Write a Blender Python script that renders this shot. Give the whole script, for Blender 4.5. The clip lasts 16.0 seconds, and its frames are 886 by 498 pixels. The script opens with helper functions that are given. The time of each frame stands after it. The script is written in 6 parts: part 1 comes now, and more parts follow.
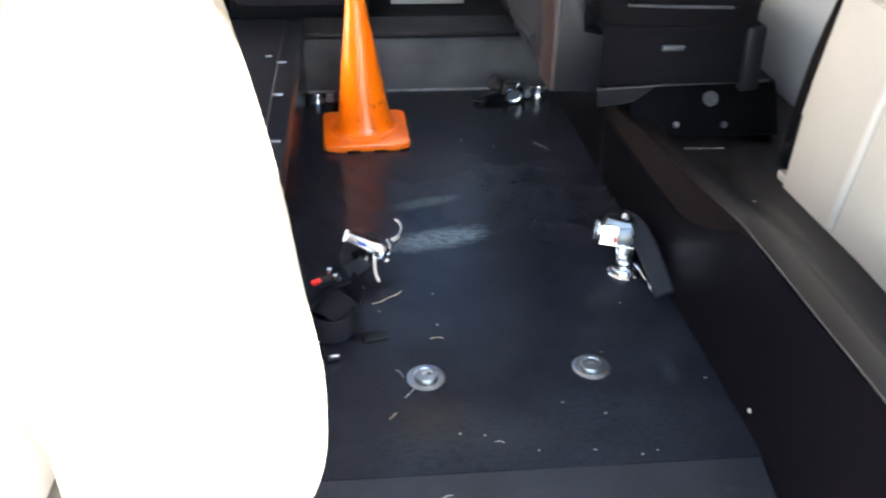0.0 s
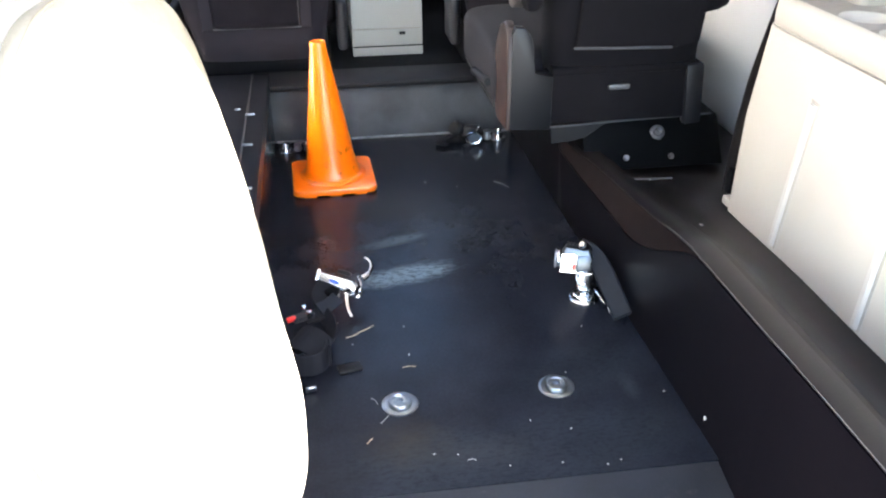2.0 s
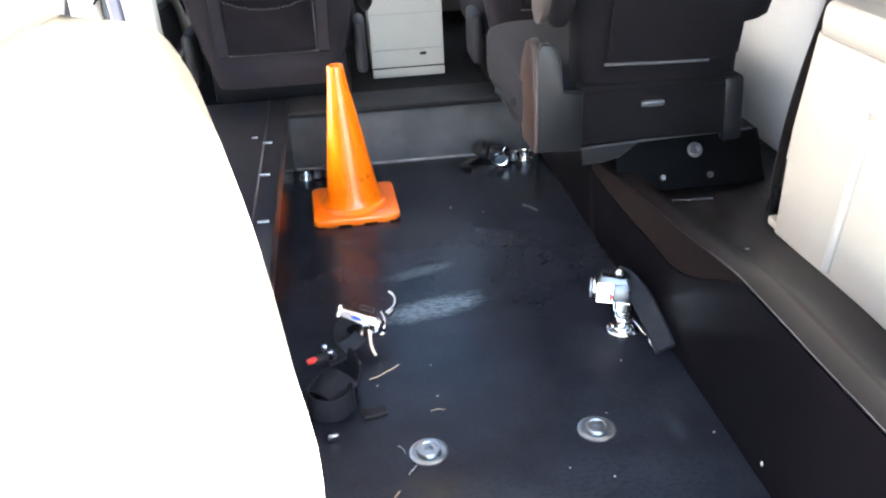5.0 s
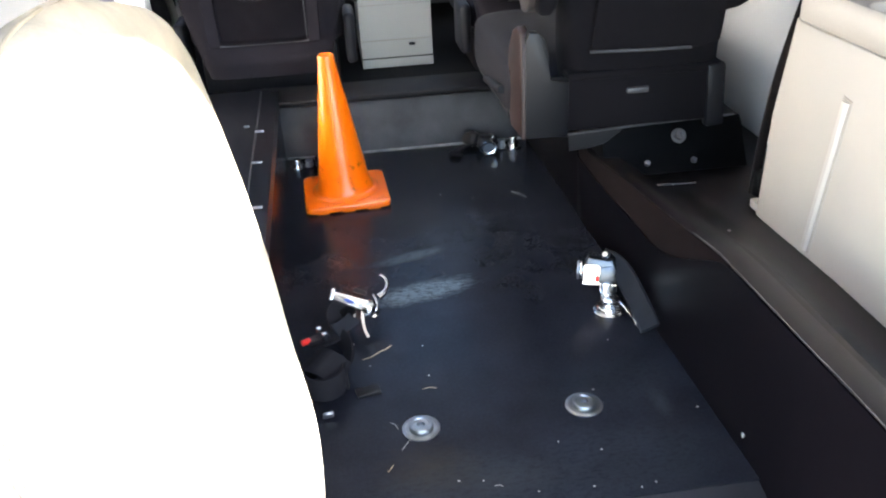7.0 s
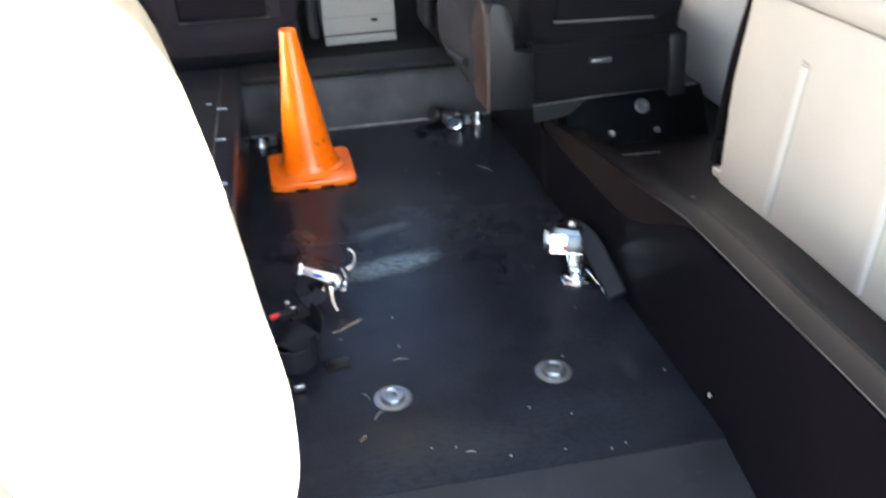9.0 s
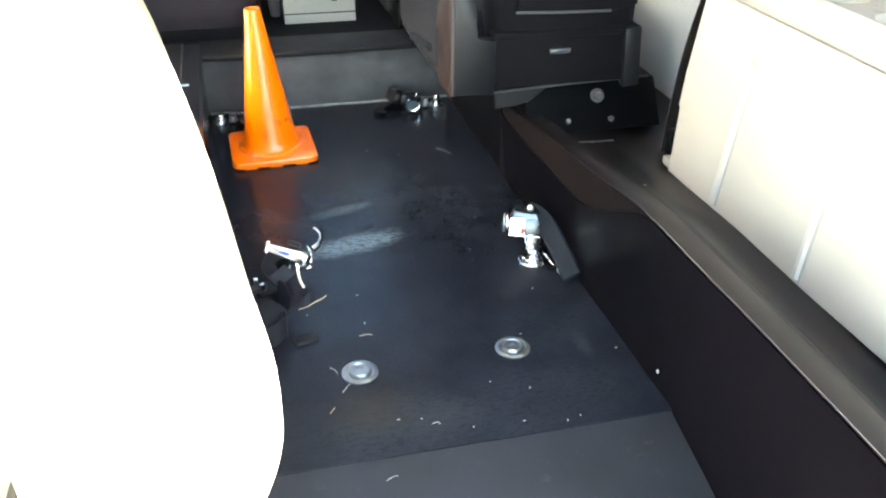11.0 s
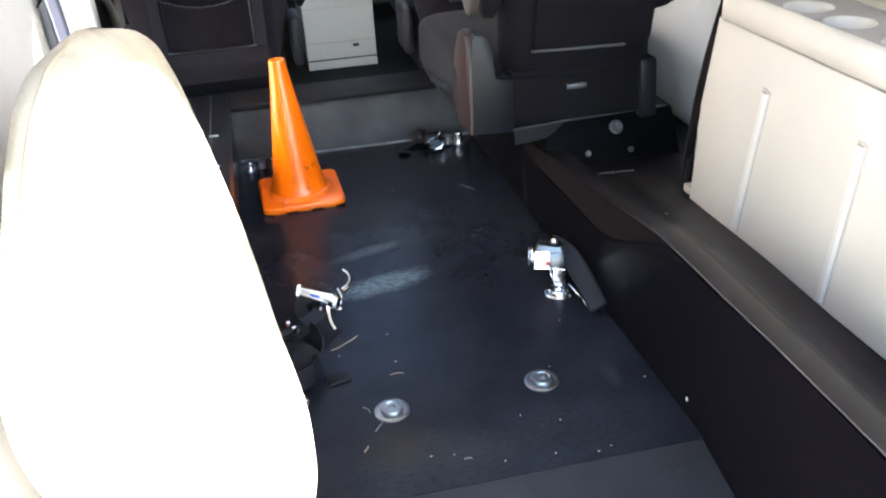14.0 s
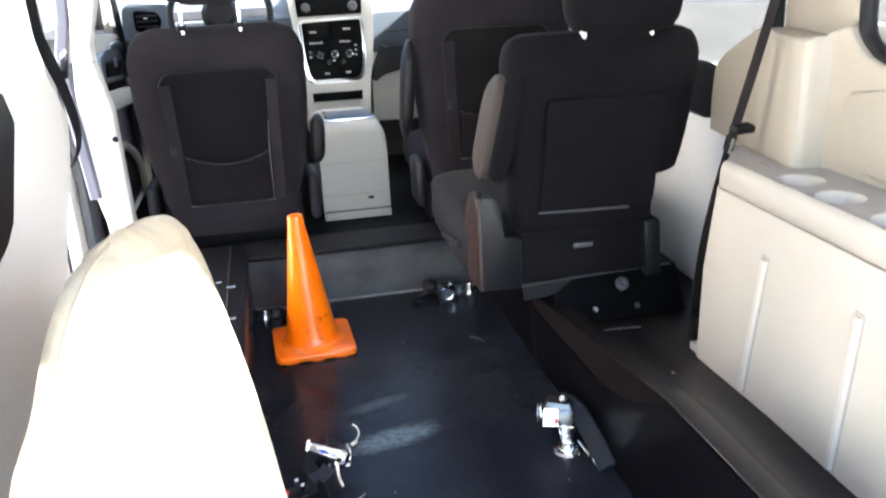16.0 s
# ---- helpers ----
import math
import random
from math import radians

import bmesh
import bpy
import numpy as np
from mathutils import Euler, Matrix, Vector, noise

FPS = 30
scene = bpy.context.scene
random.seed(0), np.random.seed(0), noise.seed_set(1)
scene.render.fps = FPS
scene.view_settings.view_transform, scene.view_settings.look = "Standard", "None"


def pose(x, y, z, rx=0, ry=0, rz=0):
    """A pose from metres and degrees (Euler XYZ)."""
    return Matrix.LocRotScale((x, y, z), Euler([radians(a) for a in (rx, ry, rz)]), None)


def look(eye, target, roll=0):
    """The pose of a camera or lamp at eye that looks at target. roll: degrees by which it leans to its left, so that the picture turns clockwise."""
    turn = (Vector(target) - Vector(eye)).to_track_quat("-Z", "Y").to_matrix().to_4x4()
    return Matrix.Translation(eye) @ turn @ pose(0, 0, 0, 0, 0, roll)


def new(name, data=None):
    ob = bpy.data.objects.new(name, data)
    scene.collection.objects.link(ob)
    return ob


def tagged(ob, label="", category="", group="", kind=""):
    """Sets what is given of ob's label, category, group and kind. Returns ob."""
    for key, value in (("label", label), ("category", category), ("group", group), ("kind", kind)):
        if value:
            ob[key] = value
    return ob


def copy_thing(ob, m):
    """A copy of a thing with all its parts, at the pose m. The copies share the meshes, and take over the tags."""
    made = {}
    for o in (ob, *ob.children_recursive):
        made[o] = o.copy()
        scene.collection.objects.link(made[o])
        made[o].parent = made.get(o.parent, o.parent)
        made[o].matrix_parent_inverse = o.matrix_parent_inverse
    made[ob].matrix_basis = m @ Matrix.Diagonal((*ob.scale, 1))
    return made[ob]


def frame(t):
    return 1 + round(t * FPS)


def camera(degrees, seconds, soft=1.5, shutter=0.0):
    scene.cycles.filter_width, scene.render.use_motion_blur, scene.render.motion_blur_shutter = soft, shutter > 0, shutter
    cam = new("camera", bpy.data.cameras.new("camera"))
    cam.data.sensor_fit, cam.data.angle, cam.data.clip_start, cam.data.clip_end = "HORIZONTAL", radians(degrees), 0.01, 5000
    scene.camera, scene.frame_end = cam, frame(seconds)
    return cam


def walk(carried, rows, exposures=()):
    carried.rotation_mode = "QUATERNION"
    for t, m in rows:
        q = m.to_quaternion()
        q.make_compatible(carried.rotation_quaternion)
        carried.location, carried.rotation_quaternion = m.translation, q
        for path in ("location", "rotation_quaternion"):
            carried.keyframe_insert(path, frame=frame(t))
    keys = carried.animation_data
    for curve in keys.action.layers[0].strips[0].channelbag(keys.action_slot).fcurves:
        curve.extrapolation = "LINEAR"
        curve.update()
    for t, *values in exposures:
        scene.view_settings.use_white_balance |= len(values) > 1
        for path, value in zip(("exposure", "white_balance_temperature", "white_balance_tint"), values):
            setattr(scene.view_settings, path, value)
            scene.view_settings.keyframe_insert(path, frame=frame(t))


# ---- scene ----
cam = camera(55.9, 16.0, soft=2.1, shutter=0.4)
PATH = [
    (0, (-0.199, 0.223, 0.99), (-0.04, 1.903, -0.084), 0.9),
    (0.5, (-0.189, 0.165, 1.0), (0.129, 1.851, -0.028), 2.3),
    (1, (-0.207, 0.135, 1.004), (0.149, 1.863, 0.061), 2.2),
    (1.5, (-0.196, 0.133, 1.01), (0.087, 1.861, 0.044), 0.4),
    (2, (-0.199, 0.131, 1.007), (0.033, 1.863, 0.035), -0.5),
    (2.5, (-0.198, 0.138, 1.021), (0.028, 1.873, 0.052), -0.2),
    (3, (-0.209, 0.133, 1.018), (-0.004, 1.88, 0.067), -0.2),
    (3.2, (-0.217, 0.13, 1.013), (-0.025, 1.883, 0.069), -0.7),
    (5.3, (-0.182, 0.242, 0.988), (-0.011, 2.002, 0.054), -3.0),
    (5.5, (-0.198, 0.215, 0.994), (-0.016, 1.996, 0.102), -1.5),
    (6, (-0.202, 0.2, 0.997), (-0.036, 1.992, 0.126), -1.9),
    (6.5, (-0.199, 0.197, 0.989), (-0.022, 1.97, 0.08), -2.0),
    (7, (-0.193, 0.191, 0.987), (0.002, 1.94, 0.036), -2.9),
    (7.5, (-0.194, 0.181, 0.993), (0.036, 1.919, 0.03), -2.1),
    (8, (-0.198, 0.179, 0.993), (0.039, 1.915, 0.027), -2.0),
    (8.5, (-0.21, 0.175, 0.989), (0.021, 1.908, 0.018), -1.9),
    (8.9, (-0.2, 0.184, 0.988), (0.031, 1.917, 0.016), -3.1),
    (9, (-0.2, 0.178, 0.966), (0.071, 1.896, -0.022), -2.8),
    (9.2, (-0.223, 0.199, 0.994), (0.076, 1.875, -0.057), -2.3),
    (11.3, (-0.255, 0.13, 1.012), (0.151, 1.793, -0.022), 0.7),
    (11.5, (-0.25, 0.133, 1.037), (0.097, 1.807, -0.001), -0.6),
    (12, (-0.261, 0.123, 1.032), (0.04, 1.796, -0.021), -1.0),
    (12.5, (-0.242, 0.128, 1.036), (0.069, 1.822, 0.02), -2.8),
    (13, (-0.25, 0.114, 1.024), (0.087, 1.821, 0.038), -2.1),
    (13.5, (-0.252, 0.108, 1.037), (0.099, 1.827, 0.078), -2.3),
    (14, (-0.244, 0.107, 1.034), (0.089, 1.825, 0.064), -3.2),
    (14.5, (-0.251, 0.092, 1.031), (0.086, 1.795, 0.039), -3.8),
    (15, (-0.236, 0.112, 1.044), (0.068, 1.82, 0.048), -5.1),
    (15.5, (-0.228, 0.107, 1.071), (0.097, 1.9, 0.246), -4.4),
    (16, (-0.241, 0.087, 1.101), (0.105, 1.935, 0.422), -2.8),
]
walk(cam, [(t, look(eye, target, roll)) for t, eye, target, roll in PATH],
     exposures=[(0, 3.74, 6500, 10), (0.5, 3.94, 6500, 10), (1.0, 4.09, 6500, 10), (1.5, 4.14, 6500, 10), (2.5, 4.04, 6500, 10), (3.0, 3.94, 6500, 10), (5.3, 4.29, 6500, 10), (5.6, 4.29, 6500, 10), (6.0, 3.92, 6500, 10), (7.0, 3.74, 6500, 10), (9.0, 3.74, 6500, 10), (11.3, 4.39, 6850, 0), (11.6, 4.34, 6850, 0), (12.0, 3.99, 6850, 0), (12.6, 3.74, 6500, 10), (14.8, 3.74, 6500, 10), (15.4, 3.69, 6500, 10), (16, 3.68, 6500, 10)])

# ---------------------------------------------------------------- light
world = bpy.data.worlds.new("sky")
scene.world = world
world.use_nodes = True
wn = world.node_tree.nodes
sky = wn.new("ShaderNodeTexSky")
sky.sky_type, sky.sun_disc = "NISHITA", False
sky.sun_elevation, sky.sun_rotation = radians(34), radians(114)
wn["Background"].inputs[1].default_value = 0.15
world.node_tree.links.new(sky.outputs[0], wn["Background"].inputs[0])

sun = new("sun", bpy.data.lights.new("sun", "SUN"))
sun.data.energy, sun.data.angle, sun.data.color = 5.0, radians(0.5), (1.0, 0.965, 0.91)
sun.matrix_world = look((4, -1.8, 2.95), (0, 0, 0))


# ---------------------------------------------------------------- materials
def material(name, base, rough=0.5, metal=0.0, vary=0.25, big=3.0, fine=120.0, bump=0.15, dist=0.001, spec=0.5, coat=0.0, sheen=0.0, tint=None):
    """Two scales of colour change, changing gloss and fine relief, in metres."""
    m = bpy.data.materials.new(name)
    m.use_nodes = True
    n, l = m.node_tree.nodes, m.node_tree.links
    b = n["Principled BSDF"]
    co = n.new("ShaderNodeTexCoord")
    g = n.new("ShaderNodeNewGeometry")
    n1, n2 = n.new("ShaderNodeTexNoise"), n.new("ShaderNodeTexNoise")
    for node, scale, detail in ((n1, big, 6.0), (n2, fine, 3.0)):
        l.new(g.outputs["Position"], node.inputs["Vector"])
        node.inputs["Scale"].default_value, node.inputs["Detail"].default_value = scale, detail
    ramp = n.new("ShaderNodeValToRGB")
    lo = [c * (1 - vary) for c in base]
    hi = [min(1.0, c * (1 + vary)) for c in (tint or base)]
    ramp.color_ramp.elements[0].position, ramp.color_ramp.elements[1].position = 0.3, 0.72
    ramp.color_ramp.elements[0].color, ramp.color_ramp.elements[1].color = (*lo, 1), (*hi, 1)
    mixv = n.new("ShaderNodeMath")
    mixv.operation = "MULTIPLY_ADD"
    l.new(n2.outputs["Fac"], mixv.inputs[0])
    mixv.inputs[1].default_value = 0.35
    sub = n.new("ShaderNodeMath")
    sub.operation = "MULTIPLY_ADD"
    l.new(n1.outputs["Fac"], sub.inputs[0])
    sub.inputs[1].default_value, sub.inputs[2].default_value = 0.65, 0.0
    l.new(sub.outputs[0], mixv.inputs[2])
    l.new(mixv.outputs[0], ramp.inputs[0])
    l.new(ramp.outputs[0], b.inputs["Base Color"])
    rr = n.new("ShaderNodeMapRange")
    rr.inputs["To Min"].default_value, rr.inputs["To Max"].default_value = max(0.02, rough * 0.75), min(1.0, rough * 1.25)
    l.new(n1.outputs["Fac"], rr.inputs["Value"])
    l.new(rr.outputs[0], b.inputs["Roughness"])
    bp = n.new("ShaderNodeBump")
    bp.inputs["Strength"].default_value, bp.inputs["Distance"].default_value = bump, dist
    l.new(n2.outputs["Fac"], bp.inputs["Height"])
    l.new(bp.outputs[0], b.inputs["Normal"])
    b.inputs["Metallic"].default_value = metal
    b.inputs["Specular IOR Level"].default_value = spec
    b.inputs["Coat Weight"].default_value = coat
    b.inputs["Sheen Weight"].default_value = sheen
    return m


def glass(name, color, rough=0.0, alpha=1.0):
    m = bpy.data.materials.new(name)
    m.use_nodes = True
    b = m.node_tree.nodes["Principled BSDF"]
    b.inputs["Base Color"].default_value = (*color, 1)
    b.inputs["Transmission Weight"].default_value = 1.0
    b.inputs["Roughness"].default_value, b.inputs["IOR"].default_value = rough, 1.05
    return m


def floor_vinyl():
    """Black rubber floor with grain, dust, two dried pale smears and painted sheen by the ramp."""
    m = material("floor_vinyl", (0.0118, 0.0128, 0.0178), 0.24, spec=0.12, vary=0.42, big=9.0, fine=160.0, bump=0.10, dist=0.0004)
    n, l = m.node_tree.nodes, m.node_tree.links
    b = n["Principled BSDF"]
    old = b.inputs["Base Color"].links[0].from_socket
    g = n.new("ShaderNodeNewGeometry")
    total = None
    # the last three ellipses lighten the rear floor, painting its sheen
    for cx, cy, sx, sy, amount, turn in ((-0.062, 1.815, 0.125, 0.044, 1.0, 0.24), (-0.075, 1.985, 0.095, 0.024, 0.40, 0.30), (0.10, 2.05, 0.16, 0.20, 0.035, 0.1), (-0.06, 1.19, 0.20, 0.10, 0.08, 0.1), (0.17, 1.20, 0.22, 0.12, 0.07, 0.2), (0.24, 1.40, 0.16, 0.10, 0.05, 0.4)):
        mp = n.new("ShaderNodeMapping")
        mp.vector_type = "TEXTURE"
        mp.inputs["Location"].default_value = (cx, cy, 0)
        mp.inputs["Rotation"].default_value = (0, 0, turn)
        mp.inputs["Scale"].default_value = (sx, sy, 1)
        l.new(g.outputs["Position"], mp.inputs["Vector"])
        wob = n.new("ShaderNodeTexNoise")
        l.new(mp.outputs[0], wob.inputs["Vector"])
        wob.inputs["Scale"].default_value, wob.inputs["Detail"].default_value = 2.2, 8.0
        wob.inputs["Roughness"].default_value = 0.7
        ln = n.new("ShaderNodeVectorMath")
        ln.operation = "LENGTH"
        l.new(mp.outputs[0], ln.inputs[0])
        sm = n.new("ShaderNodeMapRange")
        sm.inputs["From Min"].default_value, sm.inputs["From Max"].default_value = 1.15, 0.55
        add = n.new("ShaderNodeMath")
        add.operation = "MULTIPLY_ADD"
        l.new(wob.outputs["Fac"], add.inputs[0])
        add.inputs[1].default_value, add.inputs[2].default_value = -1.3, 0.65
        add2 = n.new("ShaderNodeMath")
        add2.operation = "ADD"
        l.new(add.outputs[0], add2.inputs[0])
        l.new(ln.outputs["Value"], add2.inputs[1])
        l.new(add2.outputs[0], sm.inputs["Value"])
        k = n.new("ShaderNodeMath")
        k.operation = "MULTIPLY"
        l.new(sm.outputs[0], k.inputs[0])
        k.inputs[1].default_value = amount
        if total is None:
            total = k.outputs[0]
        else:
            mx = n.new("ShaderNodeMath")
            mx.operation = "MAXIMUM"
            l.new(total, mx.inputs[0])
            l.new(k.outputs[0], mx.inputs[1])
            total = mx.outputs[0]
    fleck = n.new("ShaderNodeTexNoise")
    stretch = n.new("ShaderNodeMapping")
    stretch.inputs["Rotation"].default_value = (0, 0, -0.24)
    stretch.inputs["Scale"].default_value = (60, 150, 1)
    l.new(g.outputs["Position"], stretch.inputs["Vector"])
    l.new(stretch.outputs[0], fleck.inputs["Vector"])
    fleck.inputs["Scale"].default_value, fleck.inputs["Detail"].default_value, fleck.inputs["Roughness"].default_value = 1.0, 6.0, 0.75
    cutf = n.new("ShaderNodeMapRange")
    cutf.inputs["From Min"].default_value, cutf.inputs["From Max"].default_value = 0.42, 0.50
    cutf.inputs["To Min"].default_value = 0.18
    l.new(fleck.outputs["Fac"], cutf.inputs["Value"])
    broken = n.new("ShaderNodeMath")
    broken.operation = "MULTIPLY"
    l.new(total, broken.inputs[0])
    l.new(cutf.outputs[0], broken.inputs[1])
    dust = n.new("ShaderNodeTexNoise")
    l.new(g.outputs["Position"], dust.inputs["Vector"])
    dust.inputs["Scale"].default_value, dust.inputs["Detail"].default_value, dust.inputs["Roughness"].default_value = 150.0, 5.0, 0.8
    cutd = n.new("ShaderNodeMapRange")
    cutd.inputs["From Min"].default_value, cutd.inputs["From Max"].default_value, cutd.inputs["To Max"].default_value = 0.50, 0.84, 0.085
    l.new(dust.outputs["Fac"], cutd.inputs["Value"])
    both = n.new("ShaderNodeMath")
    both.operation = "MAXIMUM"
    l.new(broken.outputs[0], both.inputs[0])
    l.new(cutd.outputs[0], both.inputs[1])
    mix = n.new("ShaderNodeMix")
    mix.data_type = "RGBA"
    l.new(both.outputs[0], mix.inputs["Factor"])
    l.new(old, mix.inputs[6])
    mix.inputs[7].default_value = (0.098, 0.124, 0.138, 1)
    l.new(mix.outputs[2], b.inputs["Base Color"])
    return m


VINYL = floor_vinyl()
RAMP = material("ramp_vinyl", (0.0140, 0.0152, 0.0196), 0.6, spec=0.25, vary=0.45, big=9, fine=500, bump=0.4, dist=0.0008)
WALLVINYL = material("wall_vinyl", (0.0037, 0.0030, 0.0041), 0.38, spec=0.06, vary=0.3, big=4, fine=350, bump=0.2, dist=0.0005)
WALLGLOSS = material("wall_vinyl_polished", (0.0062, 0.0048, 0.0054), 0.22, spec=0.80, vary=0.3, big=4, fine=350, bump=0.12, dist=0.0004)
# red-brown reflection on the upper channel wall, painted as a base colour
WALLCAP = material("wall_brown_reflection", (0.0066, 0.0042, 0.0044), 0.5, spec=0.08, vary=0.5, big=22, fine=300, bump=0.3, dist=0.0006)
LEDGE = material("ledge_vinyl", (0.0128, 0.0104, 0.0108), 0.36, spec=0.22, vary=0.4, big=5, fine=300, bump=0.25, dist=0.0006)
LEDGEW = material("ledge_gloss", (0.0070, 0.0072, 0.0100), 0.38, spec=0.30, vary=0.4, big=5, fine=300, bump=0.2, dist=0.0005)
CARPET = material("carpet", (0.064, 0.066, 0.070), 0.95, vary=0.5, big=9, fine=330, bump=0.9, dist=0.002, spec=0.1)
NOSE = material("floor_edge_rubber", (0.0076, 0.0074, 0.0088), 0.7, spec=0.15, vary=0.25, big=8, fine=300, bump=0.3, dist=0.0006)
CARPETDARK = material("carpet_dark", (0.0065, 0.0065, 0.0075), 0.95, vary=0.3, big=8, fine=700, bump=0.6, dist=0.002, spec=0.1)
FABRIC = material("seat_fabric", (0.0066, 0.0059, 0.0068), 0.9, vary=0.3, big=6, fine=900, bump=0.5, dist=0.001, spec=0.03, sheen=0.015)
# lighter bluish copy of the seat cloth: window sheen put into the colour
FABRICLIT = material("seat_fabric_window_sheen", (0.0150, 0.0142, 0.0172), 0.9, vary=0.3, big=6, fine=900, bump=0.5, dist=0.001, spec=0.04, sheen=0.03)
FABRICF = material("front_seat_fabric", (0.0178, 0.0152, 0.0184), 0.9, vary=0.3, big=6, fine=900, bump=0.5, dist=0.001, spec=0.04, sheen=0.03)
SHIELDB = material("brown_plastic", (0.030, 0.0180, 0.0155), 0.4, spec=0.25, vary=0.15, big=8, fine=600, bump=0.15, dist=0.0004)
PAD = material("brown_pad", (0.046, 0.037, 0.033), 0.8, vary=0.2, big=8, fine=700, bump=0.4, dist=0.0008, spec=0.08, sheen=0.05)
BLACK = material("black_plastic", (0.0085, 0.0082, 0.0095), 0.45, spec=0.18, vary=0.2, big=8, fine=600, bump=0.15, dist=0.0004)
GREY = material("grey_plastic", (0.0130, 0.0130, 0.0155), 0.5, spec=0.18, vary=0.15, big=8, fine=600, bump=0.15, dist=0.0004)
SHIELD = material("shield_plastic", (0.0066, 0.0070, 0.0084), 0.4, spec=0.25, vary=0.15, big=8, fine=600, bump=0.15, dist=0.0004)
GLOSS = material("gloss_black", (0.0018, 0.0018, 0.0020), 0.45, spec=0.04, vary=0.2, big=10, fine=300, bump=0.05, dist=0.0003)
CREAM = material("cream_plastic", (0.405, 0.365, 0.312), 0.55, vary=0.08, big=3, fine=500, bump=0.18, dist=0.0005, tint=(0.44, 0.398, 0.342))
TAN = material("tan_plastic", (0.325, 0.284, 0.230), 0.55, vary=0.10, big=3, fine=500, bump=0.18, dist=0.0005, tint=(0.355, 0.310, 0.250))
TRIMPALE = material("pale_trim", (0.82, 0.79, 0.74), 0.5, vary=0.06, big=4, fine=400, bump=0.12, dist=0.0004)
RIB = material("rib_plastic", (0.475, 0.44, 0.395), 0.5, vary=0.05, big=4, fine=500, bump=0.12, dist=0.0004)
SEAM = material("seam_line", (0.33, 0.295, 0.255), 0.7, vary=0.1)
CREAMTOP = material("cream_ledge", (0.265, 0.245, 0.225), 0.55, vary=0.08, big=5, fine=400, bump=0.2, dist=0.0005)
HIDE = material("cream_hide", (0.305, 0.268, 0.206), 0.6, spec=0.25, vary=0.14, big=5, fine=260, bump=0.35, dist=0.0008)
STITCH = material("hide_seam", (0.19, 0.165, 0.12), 0.7, vary=0.15, big=20, fine=600, bump=0.3, dist=0.0006)
PALE = material("pale_grey_plastic", (0.41, 0.385, 0.34), 0.5, vary=0.05, big=4, fine=500, bump=0.12, dist=0.0004)
DOORPALE = material("door_panel", (0.60, 0.58, 0.56), 0.45, vary=0.06, big=4, fine=400, bump=0.12, dist=0.0004)
ORANGE = material("cone_plastic", (1.0, 0.152, 0.002), 0.30, vary=0.02, big=9, fine=200, bump=0.12, dist=0.0006, tint=(1.0, 0.180, 0.002), coat=0.6, spec=0.3)
def grime(m, scale, cut, color, stretch=(1, 1, 0.4)):
    """Scattered dark scuff marks over a material."""
    n, l = m.node_tree.nodes, m.node_tree.links
    b = n["Principled BSDF"]
    old = b.inputs["Base Color"].links[0].from_socket
    g = n.new("ShaderNodeNewGeometry")
    mp = n.new("ShaderNodeMapping")
    mp.inputs["Scale"].default_value = stretch
    l.new(g.outputs["Position"], mp.inputs["Vector"])
    t = n.new("ShaderNodeTexNoise")
    t.inputs["Scale"].default_value, t.inputs["Detail"].default_value, t.inputs["Roughness"].default_value = scale, 7.0, 0.65
    l.new(mp.outputs[0], t.inputs["Vector"])
    r = n.new("ShaderNodeMapRange")
    r.inputs["From Min"].default_value, r.inputs["From Max"].default_value = cut, cut + 0.10
    l.new(t.outputs["Fac"], r.inputs["Value"])
    mix = n.new("ShaderNodeMix")
    mix.data_type = "RGBA"
    l.new(r.outputs[0], mix.inputs["Factor"])
    l.new(old, mix.inputs[6])
    mix.inputs[7].default_value = (*color, 1)
    l.new(mix.outputs[2], b.inputs["Base Color"])


grime(ORANGE, 34, 0.65, (0.42, 0.06, 0.004), (1.6, 1.6, 0.35))
def stain(m, cx, cy, sx, sy, amount, color, scale=3.0):
    """One dried stain with a ragged outline, seen from above."""
    n, l = m.node_tree.nodes, m.node_tree.links
    b = n["Principled BSDF"]
    old = b.inputs["Base Color"].links[0].from_socket
    g = n.new("ShaderNodeNewGeometry")
    mp = n.new("ShaderNodeMapping")
    mp.vector_type = "TEXTURE"
    mp.inputs["Location"].default_value, mp.inputs["Scale"].default_value = (cx, cy, 0), (sx, sy, 1)
    l.new(g.outputs["Position"], mp.inputs["Vector"])
    t = n.new("ShaderNodeTexNoise")
    t.inputs["Scale"].default_value, t.inputs["Detail"].default_value, t.inputs["Roughness"].default_value = scale, 8.0, 0.75
    l.new(mp.outputs[0], t.inputs["Vector"])
    ln = n.new("ShaderNodeVectorMath")
    ln.operation = "LENGTH"
    l.new(mp.outputs[0], ln.inputs[0])
    add = n.new("ShaderNodeMath")
    add.operation = "MULTIPLY_ADD"
    l.new(t.outputs["Fac"], add.inputs[0])
    add.inputs[1].default_value = 1.8
    l.new(ln.outputs["Value"], add.inputs[2])
    r = n.new("ShaderNodeMapRange")
    r.inputs["From Min"].default_value, r.inputs["From Max"].default_value, r.inputs["To Max"].default_value = 1.9, 0.9, amount
    l.new(add.outputs[0], r.inputs["Value"])
    mix = n.new("ShaderNodeMix")
    mix.data_type = "RGBA"
    l.new(r.outputs[0], mix.inputs["Factor"])
    l.new(old, mix.inputs[6])
    mix.inputs[7].default_value = (*color, 1)
    l.new(mix.outputs[2], b.inputs["Base Color"])


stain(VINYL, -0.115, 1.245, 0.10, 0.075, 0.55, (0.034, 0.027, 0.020))
